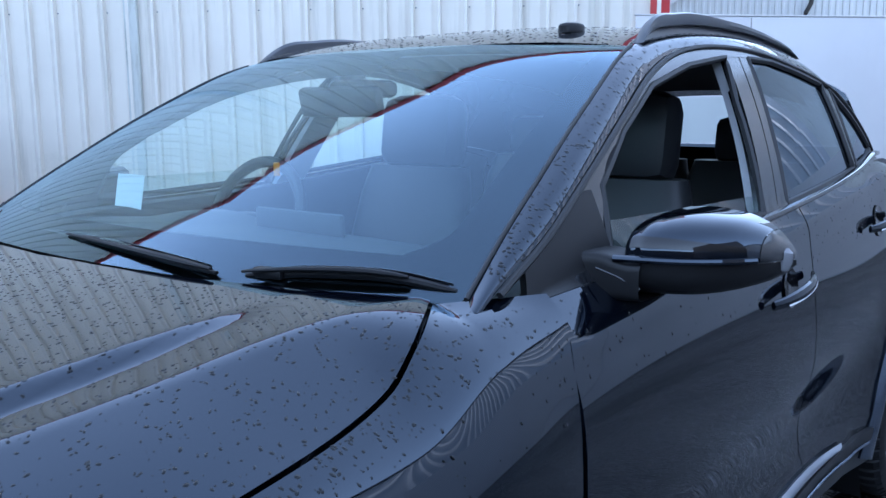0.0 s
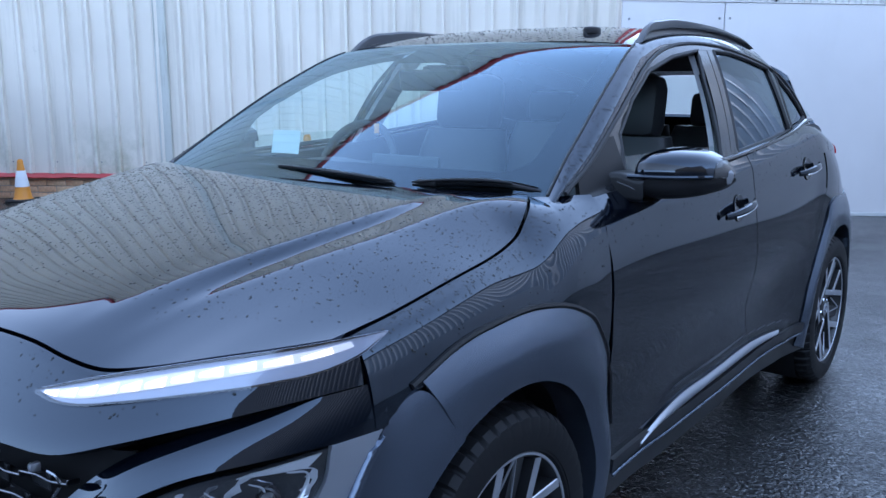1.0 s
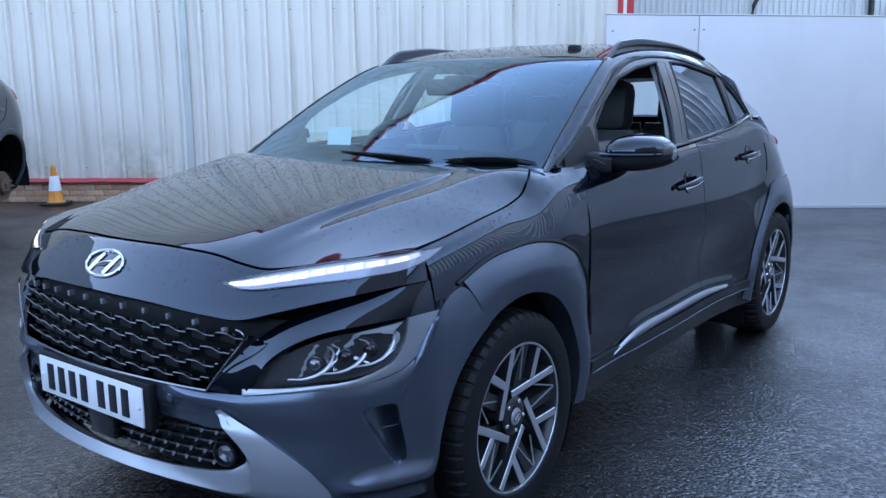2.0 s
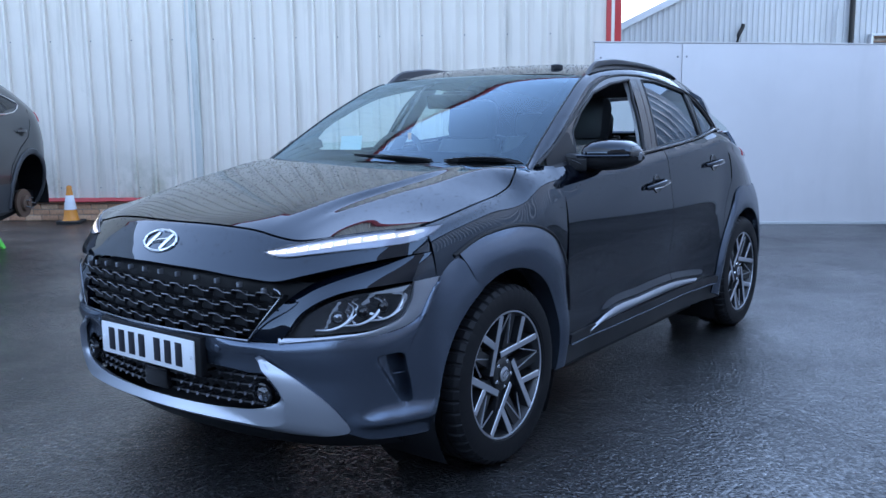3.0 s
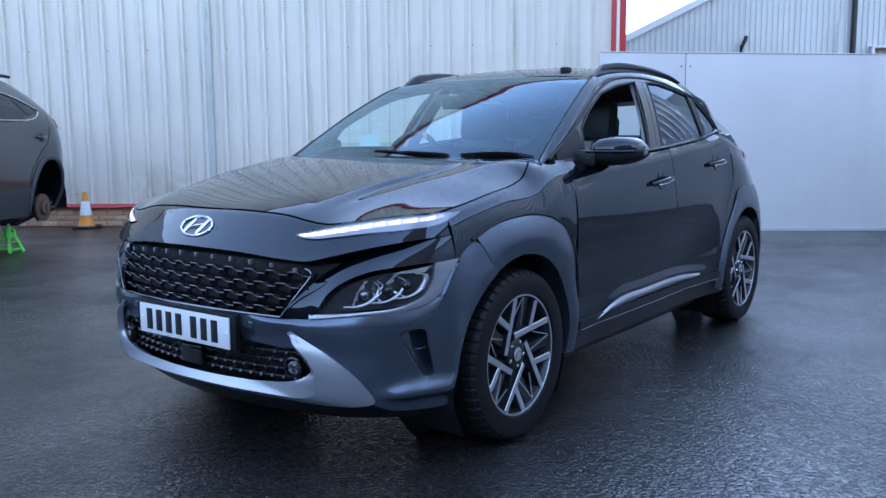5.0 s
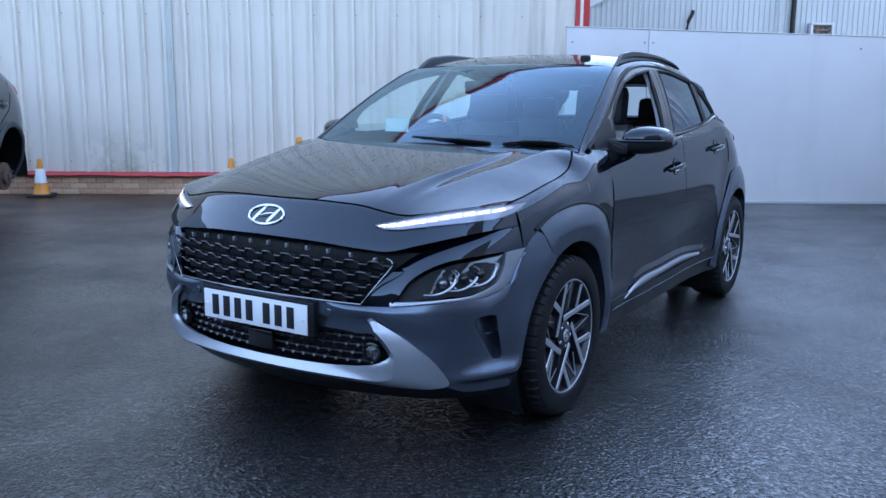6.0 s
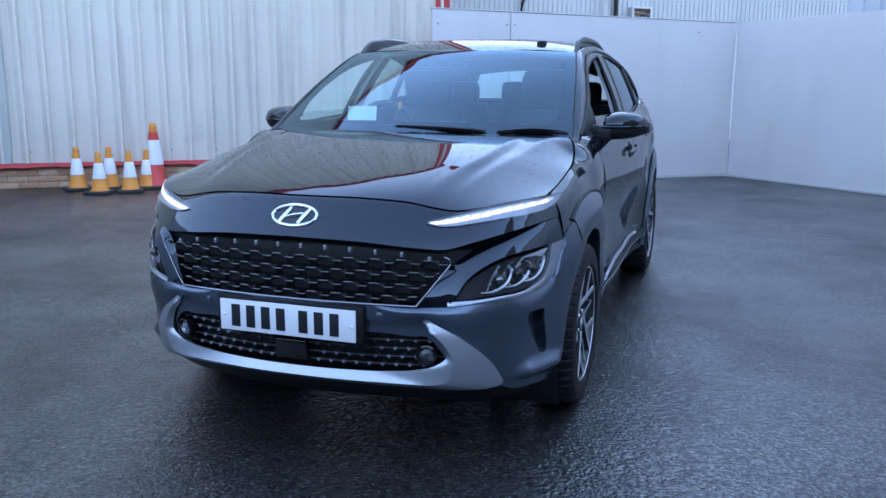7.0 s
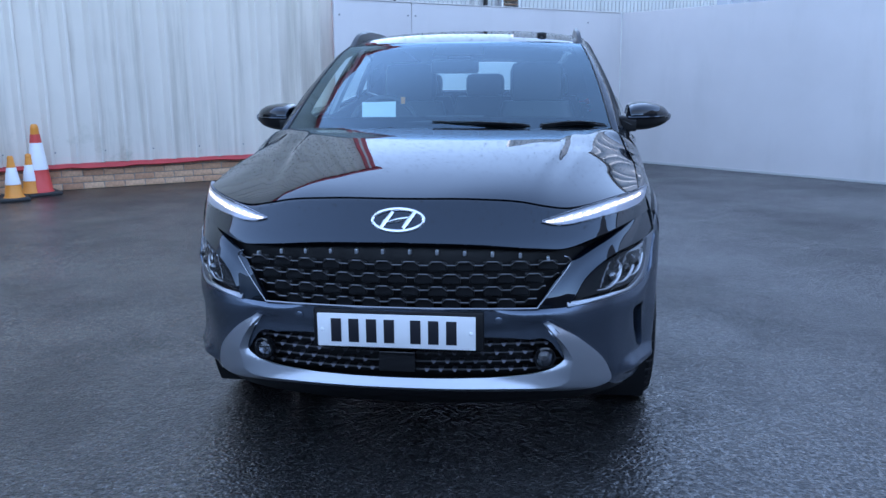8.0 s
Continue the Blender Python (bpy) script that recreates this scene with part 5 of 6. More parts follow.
def side_windows():
    # front windows are down; the far one shows a little clear glass
    pane("front_side_window", dense([(0.665, 1.075), (0.70, 1.135), (1.31, 1.13), (1.29, 1.095)]), (SIDEGLASS, SIDEGLASS), 0.02)
    for ob in [o for o in car.children if o.name.startswith("front_side_window")]:
        ob["label"] = "clear side window, wound down"
    pane("rear_side_window", dense(R_WIN, 4), (TINT, SIDEGLASS), 0.008, "dark tinted rear side window")
    pane("quarter_window", dense(Q_WIN, 4), (TINT, SIDEGLASS), 0.006, "dark tinted quarter window")

    # door frames between windows and roof side, with the slanting B-pillar: satin black
    def upper(u, v):
        y = mix(0.50, 2.305, u)
        z1 = FRAME_Z(y)
        z0 = lower_edge(y)
        z = mix(min(z0, z1 - 0.004), z1, v)
        return side_x(y, z) + 0.001, y, z
    top_f = curve((0.48, 1.06), (0.64, 1.090), (0.705, 1.193), (0.840, 1.278), (1.024, 1.360), (1.233, 1.407), (1.450, 1.433), (1.577, 1.437), (1.714, 1.432), (1.864, 1.410), (2.026, 1.381), (2.072, 1.366), (2.163, 1.295), (2.228, 1.235), (2.305, 1.175))

    def lower_edge(y):
        return top_f(y)
    both("door_frame", sheet(upper, 90, 5, 0.02, (1, 0, 0.3)), FRAME_BLACK)

    def pillar(y0a, y1a, y0b, y1b, z0, z1, name, mat, proud):
        def fn(u, v):
            z = mix(z0, z1, v)
            y = mix(mix(y0a, y0b, v), mix(y1a, y1b, v), u)
            return side_x(y, z) + proud, y, z
        both(name, sheet(fn, 8, 14, 0.025, (1, 0, 0.3)), mat)
    pillar(1.286, 1.355, 1.452, 1.521, 1.085, 1.440, "pillar_cover", FRAME_BLACK, 0.0)
    pillar(1.361, 1.428, 1.527, 1.579, 1.09, 1.440, "pillar_cover", FRAME_BLACK, 0.0)
    pillar(2.010, 2.044, 2.024, 2.072, 1.145, 1.383, "window_divider", GLOSS, 0.001)

    def sail(u, v):
        y = mix(mix(0.44, 0.455, v), 0.668, u)
        z1 = min(FRAME_Z(y), 1.19)
        z = mix(TOP_Z(y), max(z1, TOP_Z(y) + 0.004), v)
        return side_x(y, z) + 0.002, y, z
    both("mirror_sail", sheet(sail, 12, 10, 0.012, (1, 0, 0.2)), BLACK)
    # belt moulding
    pts = [(side_x(y, TOP_Z(y)) + 0.004, y, TOP_Z(y) + 0.008) for y in np.linspace(0.655, 2.315, 60)]
    both("belt_moulding", tube(pts, 0.011, 8, 0.7), GLOSS)
    pts = [(side_x(y, FRAME_Z(y)) + 0.002, y, FRAME_Z(y)) for y in np.linspace(0.39, 2.305, 90)]
    both("frame_seal", tube(pts, 0.006, 6), SEAL)
    for poly, name in ((F_WIN, "window_seal"), (R_WIN, "window_seal"), (Q_WIN, "window_seal")):
        q = dense(poly, 5)
        pts = [(side_x(y, z) - 0.004, y, z) for y, z in q + q[:1]]
        both(name, tube(pts, 0.008, 6, caps=False), SEAL)


side_windows()


def rails():
    """Low rails, fairing into the roof at both ends."""
    rise = curve((1.105, 0.0), (1.17, 0.036), (1.32, 0.047), (1.64, 0.037), (1.95, 0.026), (2.2, 0.012), (2.27, 0.0))

    def fn(u, v):
        y = mix(1.105, 2.27, u)
        x, z = EDGE(y)
        h = rise(y)
        dx, dz = ((0.006, -0.008), (-0.003, 0.38 * h), (0.010, 0.42 * h), (0.013, 0.65 * h), (0.010, 0.93 * h), (0.0, h), (-0.010, 0.85 * h), (-0.014, 0.4 * h), (-0.014, -0.006))[int(round(v * 8))]
        return x + dx, y, z + dz
    both("roof_rail", sheet(fn, 70, 8, 0.0), RAILMAT, label="satin dark roof rail")
    # aerial stub on the roof
    part("roof_aerial", moved(lathe([(0.026, -0.012), (0.026, 0.003), (0.023, 0.008), (0.014, 0.011), (0.0005, 0.012)], 20, "z"), Matrix.Translation((0.403, 1.18, 1.497)) @ Matrix.Diagonal((1.0, 1.5, 1.0, 1))), BLACK, car, "small black stub on the roof")


RAILMAT = material("rail_satin", (0.035, 0.037, 0.042), 0.32)
rails()


def wing_mirror():
    """A painted cap over a black lower shell that runs inwards as a broad arm to the sail."""
    top = curve((0.818, 1.108), (0.824, 1.134), (0.842, 1.152), (0.875, 1.160), (0.93, 1.159), (0.978, 1.148), (1.010, 1.129), (1.026, 1.111), (1.034, 1.099))
    low = curve((0.762, 1.034), (0.80, 1.030), (0.86, 1.029), (0.93, 1.034), (0.98, 1.047), (1.016, 1.064), (1.034, 1.081))
    front = curve((0.818, 0.660), (0.826, 0.638), (0.852, 0.624), (0.90, 0.630), (0.952, 0.660), (0.994, 0.704), (1.021, 0.750), (1.034, 0.785))
    front_low = curve((0.762, 0.575), (0.80, 0.594), (0.86, 0.614), (0.90, 0.627), (0.952, 0.658), (0.994, 0.702), (1.021, 0.748), (1.034, 0.783))
    back, seam = 0.80, 1.092

    def cap(u, v, k=0.0):
        x = mix(0.818, 1.034, u)
        a = mix(0.0, math.pi / 2, v)
        y = back - (back - front(x) + k) * max(math.cos(a), 0.0) ** 0.58
        return x, y, seam + (top(x) + k - seam) * math.sin(a) ** 0.72

    def under(u, v):
        x = mix(0.80, 1.034, u)
        a = mix(0.0, math.pi / 2, v)
        y = back - (back - front_low(x) - 0.012) * max(math.cos(a), 0.0) ** 0.5
        return x, y, seam - 0.003 - (seam - 0.003 - low(x)) * math.sin(a) ** 0.6

    def arm(u, v):
        x = mix(0.762, 0.862, u)
        a = 2 * math.pi * v
        hi = seam + 0.014 * smooth(0.845, 0.795, x) - 0.002
        c, s = math.cos(a), math.sin(a)
        y = front_low(x) + 0.045 + 0.045 * math.copysign(abs(c) ** 0.35, c)
        return x, y, mix(low(x), hi, 0.5 + 0.5 * math.copysign(abs(s) ** 0.35, s))
    for s in (1, -1):
        hold = mirrored if s < 0 else (lambda g: g)
        m = part("wing_mirror", hold(sheet(lambda u, v: cap(mix(0, 0.86, u), v), 60, 24, 0.004, (0, -1, 1))), PAINT, car, "black door mirror with a glossy cap")
        part("end_shell", hold(sheet(lambda u, v: cap(mix(0.863, 1, u), v, -0.001), 14, 18, 0.004, (0.3, -1, 0.6))), FRAME_BLACK, m)
        part("lower_shell", hold(sheet(under, 60, 14, 0.004, (0, -1, -1))), BLACK, m)
        part("inner_shell", hold(box(0.836, 0.995, 0.72, 0.795, 1.050, 1.128, 0.02)), BLACK, m)
        part("cap_rim", hold(tube([(x, front_low(x) + 0.004, seam + 0.003) for x in np.linspace(0.822, 1.0, 30)], 0.0055, 8)), PAINT, m)
        part("slot", hold(sheet(lambda u, v: (lambda p: (p[0], p[1] - 0.002, p[2] + 0.001))(cap(mix(0.10, 0.80, u), mix(0.12, mix(0.30, 0.20, u), v))), 24, 4, 0.0)), GLOSS, m)
        part("indicator", hold(moved(lathe([(0.0005, -0.02), (0.009, -0.014), (0.012, 0.0), (0.009, 0.014), (0.0005, 0.02)], 14, "z"), pose(1.024, 0.772, 1.090, 0, 12, 0))), INDICATOR, m, "pale indicator lens")
        V, F = sheet(arm, 16, 40)
        part("arm", hold((V, F + [tuple(range(41))])), BLACK, m)
        part("arm_rib", hold(tube([(0.80, 0.594, 1.080), (0.83, 0.605, 1.068), (0.862, 0.618, 1.050)], 0.0016, 6)), FRAME_BLACK, m)
        part("mirror_glass", hold(box(0.842, 1.0, 0.797, 0.802, 1.056, 1.122, 0.001)), REFLECT, m, "mirror glass")


wing_mirror()


def wipers():
    for pts, grip in ((((-0.34, 0.240, 1.090), (-0.106, 0.220, 1.096), (0.18, 0.205, 1.092), (0.385, 0.208, 1.082)), (0.42, 1.0)),
                      (((0.425, 0.230, 1.080), (0.53, 0.278, 1.088), (0.63, 0.324, 1.086), (0.716, 0.360, 1.072)), (0.02, 0.8))):
        line = way(*pts)
        w = part("wiper", tube([line(i / 24) for i in range(25)], [0.0035 + 0.0058 * math.sin(math.pi * i / 24) ** 0.5 for i in range(25)], 8, 0.85), RUBBER, car, "black wiper blade and arm")
        spoiler = [line(mix(0.03, 0.97, i / 20)) + np.array((0.0, 0.008, 0.006)) for i in range(21)]
        part("blade_spoiler", tube(spoiler, [0.002 + 0.004 * math.sin(math.pi * i / 20) ** 0.5 for i in range(21)], 8, 0.5, (0.2, 0.8, 0.6)), GLOSS, w)
        arm = [line(mix(*grip, i / 14)) + np.array((0.0, -0.014 + 0.004 * i / 14, 0.008)) for i in range(15)]
        part("wiper_arm", tube(arm, [0.0035 + 0.0075 * (i / 14) * (1 - (i / 14) ** 6) for i in range(15)], 8, 0.6), RUBBER, w)
        p = line(grip[0] + 0.10)
        part("wiper_joint", moved(box(-0.026, 0.026, -0.010, 0.010, -0.006, 0.010, 0.004), Matrix.Translation(tuple(p)) @ Matrix.Rotation(radians(12), 4, "Z")), BLACK, w)


wipers()


def tail_end():
    """Tailgate, rear window and rear bumper, mostly out of sight."""
    REAR_Y = curve((0.2, 3.22), (0.5, 3.31), (0.7, 3.30), (0.95, 3.24), (1.15, 3.12), (1.3, 2.98), (1.40, 2.88))

    def face(xmax, z0, z1, open_window):
        def fn(u, v):
            z = mix(z0, z1, v)
            w = xmax(z)
            x = u * w
            return x, REAR_Y(z) - (REAR_Y(z) - 3.02 if z < 1.19 else 0.08) * abs(u) ** 5, z
        return whole(fn)
    width = curve((0.2, 0.80), (0.5, 0.83), (0.72, 0.815), (0.95, 0.745), (1.19, 0.607), (1.3, 0.52), (1.38, 0.48))
    part("tailgate", sheet(face(width, 0.56, 1.16, False), 40, 24, 0.02, (0, 1, 0)), PAINT, car)
    part("rear_bumper", sheet(face(width, 0.22, 0.556, False), 40, 14, 0.02, (0, 1, 0)), CLAD, car)
    part("rear_window", sheet(face(width, 1.165, 1.36, True), 30, 10, 0.0, (0, 1, 0.4)), SIDEGLASS, car, "rear window").visible_shadow = False

    def sidebump(u, v):
        y = mix(2.98, 3.1, u)
        z = mix(0.25, 0.56, v)
        return side_x(y, z), y, z
    both("rear_bumper_side", side_panel(lambda v: 2.99, lambda v: 3.06, lambda y: 0.24, lambda y: 0.57, 6, 10), CLAD)
    both("rear_bumper_corner", side_panel(lambda v: 2.86, lambda v: 3.03, lambda y: max(0.26, rear_arch(y) - 0.03 if y < 3.0 else 0.26), lambda y: 0.565, 8, 12), CLAD)

    def lamp(u, v):
        y = mix(2.70, 3.06, u)
        z = mix(1.02, 1.115, v) - 0.02 * u
        return side_x(y, z) + 0.004, y, z
    both("tail_lamp", sheet(lamp, 16, 6, 0.02, (1, 0.3, 0)), TAIL, label="red tail lamp")

    def spoiler(u, v):
        y = mix(2.86, 3.03, v)
        w = mix(0.49, 0.45, v)
        return u * w, y - 0.08 * u * u, mix(1.425, 1.392, v) - 0.03 * u * u
    part("roof_spoiler", sheet(whole(spoiler), 24, 6, 0.025, (0, 0, 1)), PAINT, car)

    def flap(u, v):
        y, z = mix(2.31, 2.55, u), mix(0.905, 1.05, v)
        y += 0.03 * (0.5 - v)
        return side_x(y, z) + 0.003, y, z
    part("fuel_flap", sheet(flap, 10, 10, 0.006, (1, 0, 0)), PAINT, car)


tail_end()


def cabin():
    c = part("cabin_floor", joined(box(-0.70, 0.70, 0.42, 2.7, 0.30, 0.36, 0.01), box(-0.72, 0.72, 0.34, 0.42, 0.30, 0.98, 0.01), box(-0.68, 0.68, 2.66, 2.72, 0.3, 0.98)), TRIM_IN, car)
    part("engine_cover", joined(box(-0.70, 0.70, -0.60, 0.36, 0.48, 0.80, 0.03)), BLACK, car)

    def dash(u, v):
        y = mix(0.31, 0.78, v)
        return u * 0.72, y, mix(1.035, 1.045, v) + 0.02 * math.sin(math.pi * v) + (0.03 * math.exp(-((u + 0.5) / 0.22) ** 2) * smooth(0.55, 0.9, v)) - 0.02 * u * u
    d = part("dashboard", sheet(whole(dash), 40, 12, 0.03, (0, 0, 1)), TRIM_IN, car)
    part("dash_front", joined(box(-0.70, 0.70, 0.70, 0.78, 0.62, 1.03, 0.02)), TRIM_IN, d)
    part("screen", box(-0.14, 0.14, 0.70, 0.715, 1.03, 1.10, 0.006), TRIM_IN, d)

    def seat(x, y, rear=False):
        s = part("seat", joined(box(x - 0.24, x + 0.24, y - 0.48, y + 0.02, 0.45, 0.62, 0.05)), FABRIC, car, "black leather seat")

        def back(u, v):
            a = 2 * math.pi * u
            h = mix(0.58, 1.14, v)
            w = 0.25 - 0.04 * v - 0.02 * max(0, v - 0.85) / 0.15
            d = 0.075 - 0.02 * v
            px = math.copysign(abs(math.cos(a)) ** 0.55, math.cos(a)) * w
            py = math.copysign(abs(math.sin(a)) ** 0.7, math.sin(a)) * d
            return x + px, y + 0.05 + 0.16 * v + py, h
        V, F = sheet(back, 32, 12)
        part("backrest", (V, F + [tuple(i * 13 + 12 for i in range(32))]), FABRIC, s)
        r = part("headrest", moved(box(-0.15, 0.15, -0.065, 0.065, -0.115, 0.11, 0.05), pose(x, y + 0.235, 1.245 if not rear else 1.21, -8, 0, 0) @ Matrix.Diagonal((1.0 if not rear else 0.85, 1, 1.05 if not rear else 0.7, 1))), FABRIC, s)
        for dx in (-0.05, 0.05):
            part("post", tube([(x + dx, y + 0.215, 1.10), (x + dx, y + 0.23, 1.2)], 0.007, 8), BLACK, r)
    seat(0.37, 1.28)
    seat(-0.37, 1.34)
    for x in (-0.42, 0.0, 0.42):
        seat(x, 2.12, True)
    ring = [(-0.40 + 0.18 * math.cos(t), 0.90 + 0.06 * math.sin(t), 1.01 + 0.170 * math.sin(t)) for t in np.linspace(0, 2 * math.pi, 41)]
    part("yellow_tag", box(-0.305, -0.283, 0.895, 0.90, 1.150, 1.185, 0.002), ORANGE, car, "small yellow tag by the steering wheel")
    w = part("steering_wheel", tube(ring, 0.016, 10, caps=False), FABRIC, car)
    part("wheel_hub", box(-0.45, -0.29, 0.85, 0.92, 0.95, 1.05, 0.02), TRIM_IN, w)

    def lining(u, v):
        y = mix(1.10, 2.80, v)
        x1, z1 = EDGE(y)
        return u * (x1 - 0.05), y, mix(ROOF_C(y), z1, abs(u) ** 2.6) - 0.045
    part("headlining", sheet(whole(lining), 16, 20), HEADLINE_DARK, car)
    part("inner_mirror", joined(moved(box(-0.12, 0.12, -0.012, 0.02, -0.035, 0.035, 0.012), pose(-0.02, 0.86, 1.335, 12, 0, 4)), box(-0.06, 0.06, 0.86, 0.98, 1.345, 1.385, 0.015)), BLACK, car, "inside mirror and sensor pod")
    for s in (1, -1):  # lining of the doors and pillars
        hold = mirrored if s < 0 else (lambda g: g)
        part("door_lining", hold(sheet(lambda u, v: (side_x(mix(0.5, 2.5, u), mix(0.36, 1.05, v)) - 0.07, mix(0.5, 2.5, u), mix(0.36, TOP_Z(mix(0.5, 2.5, u)) - 0.01, v)), 20, 8, 0.02, (-1, 0, 0))), TRIM_IN, car)
        part("pillar_lining", hold(sheet(lambda u, v: (side_x(mix(1.30, 1.42, u) + 0.16 * v, mix(1.07, 1.43, v)) - 0.05, mix(1.30, 1.42, u) + 0.16 * v, mix(1.07, 1.44, v)), 6, 10, 0.02, (-1, 0, 0))), HEADLINE, car, "grey pillar lining")


HEADLINE_DARK = material("dark_headlining", (0.10, 0.10, 0.105), 0.9)
cabin()


def paper():
    p = thing("paper_sheet", "white paper card leaning on the dashboard behind the windscreen", "paper")
    a, b, up = np.array((-0.423, 0.517, 1.100)), np.array((-0.254, 0.480, 1.105)), np.array((0.0, 0.014, 0.074))
    part("sheet", sheet(lambda u, v: mix(a, b, u) + up * v + np.array((0, 0.006 * math.sin(math.pi * u), 0)), 8, 6, 0.001), PAPER, p)


paper()


def tyre():
    prof = [(0.232, -0.095), (0.240, -0.108), (0.246, -0.1085), (0.2465, -0.1105), (0.285, -0.114), (0.312, -0.107), (0.325, -0.092), (0.33, -0.07), (0.33, -0.045), (0.322, -0.044), (0.322, -0.036), (0.33, -0.035),
            (0.331, -0.006), (0.323, -0.005), (0.323, 0.005), (0.331, 0.006), (0.33, 0.035), (0.322, 0.036), (0.322, 0.044), (0.33, 0.045), (0.33, 0.07), (0.325, 0.092),
            (0.312, 0.107), (0.285, 0.114), (0.2465, 0.1105), (0.246, 0.1085), (0.240, 0.108), (0.232, 0.095)]
    n = 384
    V, F = lathe(prof, n)
    V = V.reshape(len(prof), n, 3)
    for ring in (4, 5, 6, 7, 8, -5, -6, -7, -8, -9):  # notches across the shoulders
        cut = 0.007 if ring in (6, 7, 8, -7, -8, -9) else 0.003 if ring in (5, -6) else 0.001
        for i in range(0, n, 8):
            for k in (i, i + 1):
                r = np.linalg.norm(V[ring, k, 1:])
                V[ring, k, 1:] *= (r - cut) / r
    return V.reshape(-1, 3), F


def spoke(p0, p1, w0, w1, face, deep):
    """A tapered bar in the wheel's plane from p0 to p1 (radius, degrees)."""
    a = np.array([p0[0] * math.cos(radians(p0[1])), p0[0] * math.sin(radians(p0[1]))])
    b = np.array([p1[0] * math.cos(radians(p1[1])), p1[0] * math.sin(radians(p1[1]))])
    d = (b - a) / np.linalg.norm(b - a)
    n = np.array([-d[1], d[0]])
    V = []
    for q, w, f in ((a, w0, face[0]), (b, w1, face[1])):
        for s, g, h in ((-1, 1.25, -deep), (-1, 1.0, 0.0), (1, 1.0, 0.0), (1, 1.25, -deep)):
            y, z = q + n * s * w * g / 2
            V.append((f + h, y, z))
    F = [(1, 5, 6, 2), (0, 4, 5, 1), (2, 6, 7, 3), (3, 7, 4, 0), (0, 1, 2, 3), (7, 6, 5, 4)]
    return np.array(V), F


def wheel(x, y, spin):
    sgn = 1 if x > 0 else -1
    w = part("wheel", lathe([(0.236, 0.098), (0.229, 0.102), (0.222, 0.092), (0.214, 0.05), (0.206, -0.08), (0.2, -0.09)], 72), ALLOY_DARK, car, "two-tone alloy road wheel")
    part("tyre", tyre(), RUBBER, w, "black rubber tyre with grooved tread", sharp=24)
    part("rim_edge", lathe([(0.237, 0.098), (0.2345, 0.103), (0.229, 0.103), (0.2265, 0.097)], 72), ALLOY, w)
    part("brake_disc", lathe([(0.05, -0.02), (0.15, -0.02), (0.15, -0.04), (0.05, -0.04)], 40), material_disc, w)
    part("barrel", lathe([(0.2, -0.06), (0.05, -0.055), (0.001, -0.055)], 40), BLACK, w)
    # five forked spokes, each set at a tangent to the hub, bright on their faces only
    for k in range(5):
        t = 72 * k
        for name, p0, p1, w0, w1, f0, f1 in (("spoke", (0.074, t + 4), (0.226, t - 70), 0.021, 0.023, 0.079, 0.099), ("spoke_branch", (0.128, t - 51), (0.225, t - 37), 0.022, 0.024, 0.0875, 0.0988)):
            q = part(name, spoke(p0, p1, w0, w1, (f0, f1), 0.05), ALLOY_DARK, w)
            part("machined_face", spoke(p0, p1, w0 * 0.88, w1 * 0.88, (f0 + 0.002, f1 + 0.002), 0.002), ALLOY, q, "bright machined face")
        # dark spoke set back between two pairs, with thin bright edges that meet at the rim
        q = part("inner_spoke", spoke((0.055, t - 108), (0.226, t - 93), 0.046, 0.040, (0.064, 0.088), 0.04), ALLOY_DARK, w)
        part("bright_edge", spoke((0.140, t - 69), (0.223, t - 87), 0.0035, 0.0035, (0.078, 0.092), 0.004), ALLOY, q)
        part("bright_edge", spoke((0.112, t - 101), (0.223, t - 88), 0.0035, 0.0035, (0.074, 0.092), 0.004), ALLOY, q)
        part("web", spoke((0.06, t - 30), (0.150, t - 60), 0.040, 0.018, (0.060, 0.080), 0.03), ALLOY_DARK, w)
    part("hub", lathe([(0.062, 0.03), (0.06, 0.078), (0.05, 0.084), (0.034, 0.084)], 30), ALLOY_DARK, w)
    part("hub_ring", lathe([(0.034, 0.08), (0.033, 0.087), (0.029, 0.088), (0.0275, 0.085)], 30), ALLOY_DARK, w)
    part("hub_cap", lathe([(0.028, 0.084), (0.026, 0.0885), (0.02, 0.090), (0.0005, 0.0905)], 30), ALLOY, w, "silver centre cap with a plain oval badge")
    part("cap_badge", tube([(0.0912, 0.018 * math.cos(b), 0.011 * math.sin(b)) for b in np.linspace(0, 2 * math.pi, 25)], 0.0015, 5), CHROME_DARK, w)
    for k in range(5):
        a = radians(72 * k + 36)
        nut = moved(lathe([(0.009, 0.06), (0.009, 0.082), (0.006, 0.086), (0.0005, 0.086)], 6), Matrix.Translation((0, 0.048 * math.cos(a), 0.048 * math.sin(a))))
        part("wheel_nut", nut, CHROME, w)
    w.matrix_world = pose(x, y, RADIUS, spin, 0, 0 if sgn > 0 else 180)
    return w


material_disc = material("brake_disc_steel", (0.25, 0.24, 0.23), 0.4, 0.9)
for x, y, spin in ((TRACK, 0, 25), (-TRACK, 0, 20), (TRACK, BASE, 6), (-TRACK, BASE, 5)):
    wheel(x, y, spin)


# ---- rain drops on the paint and glass ----
WATER = material("rain_water", (0.004, 0.005, 0.006), 0.03, 0.0, 0.0, 0.3)


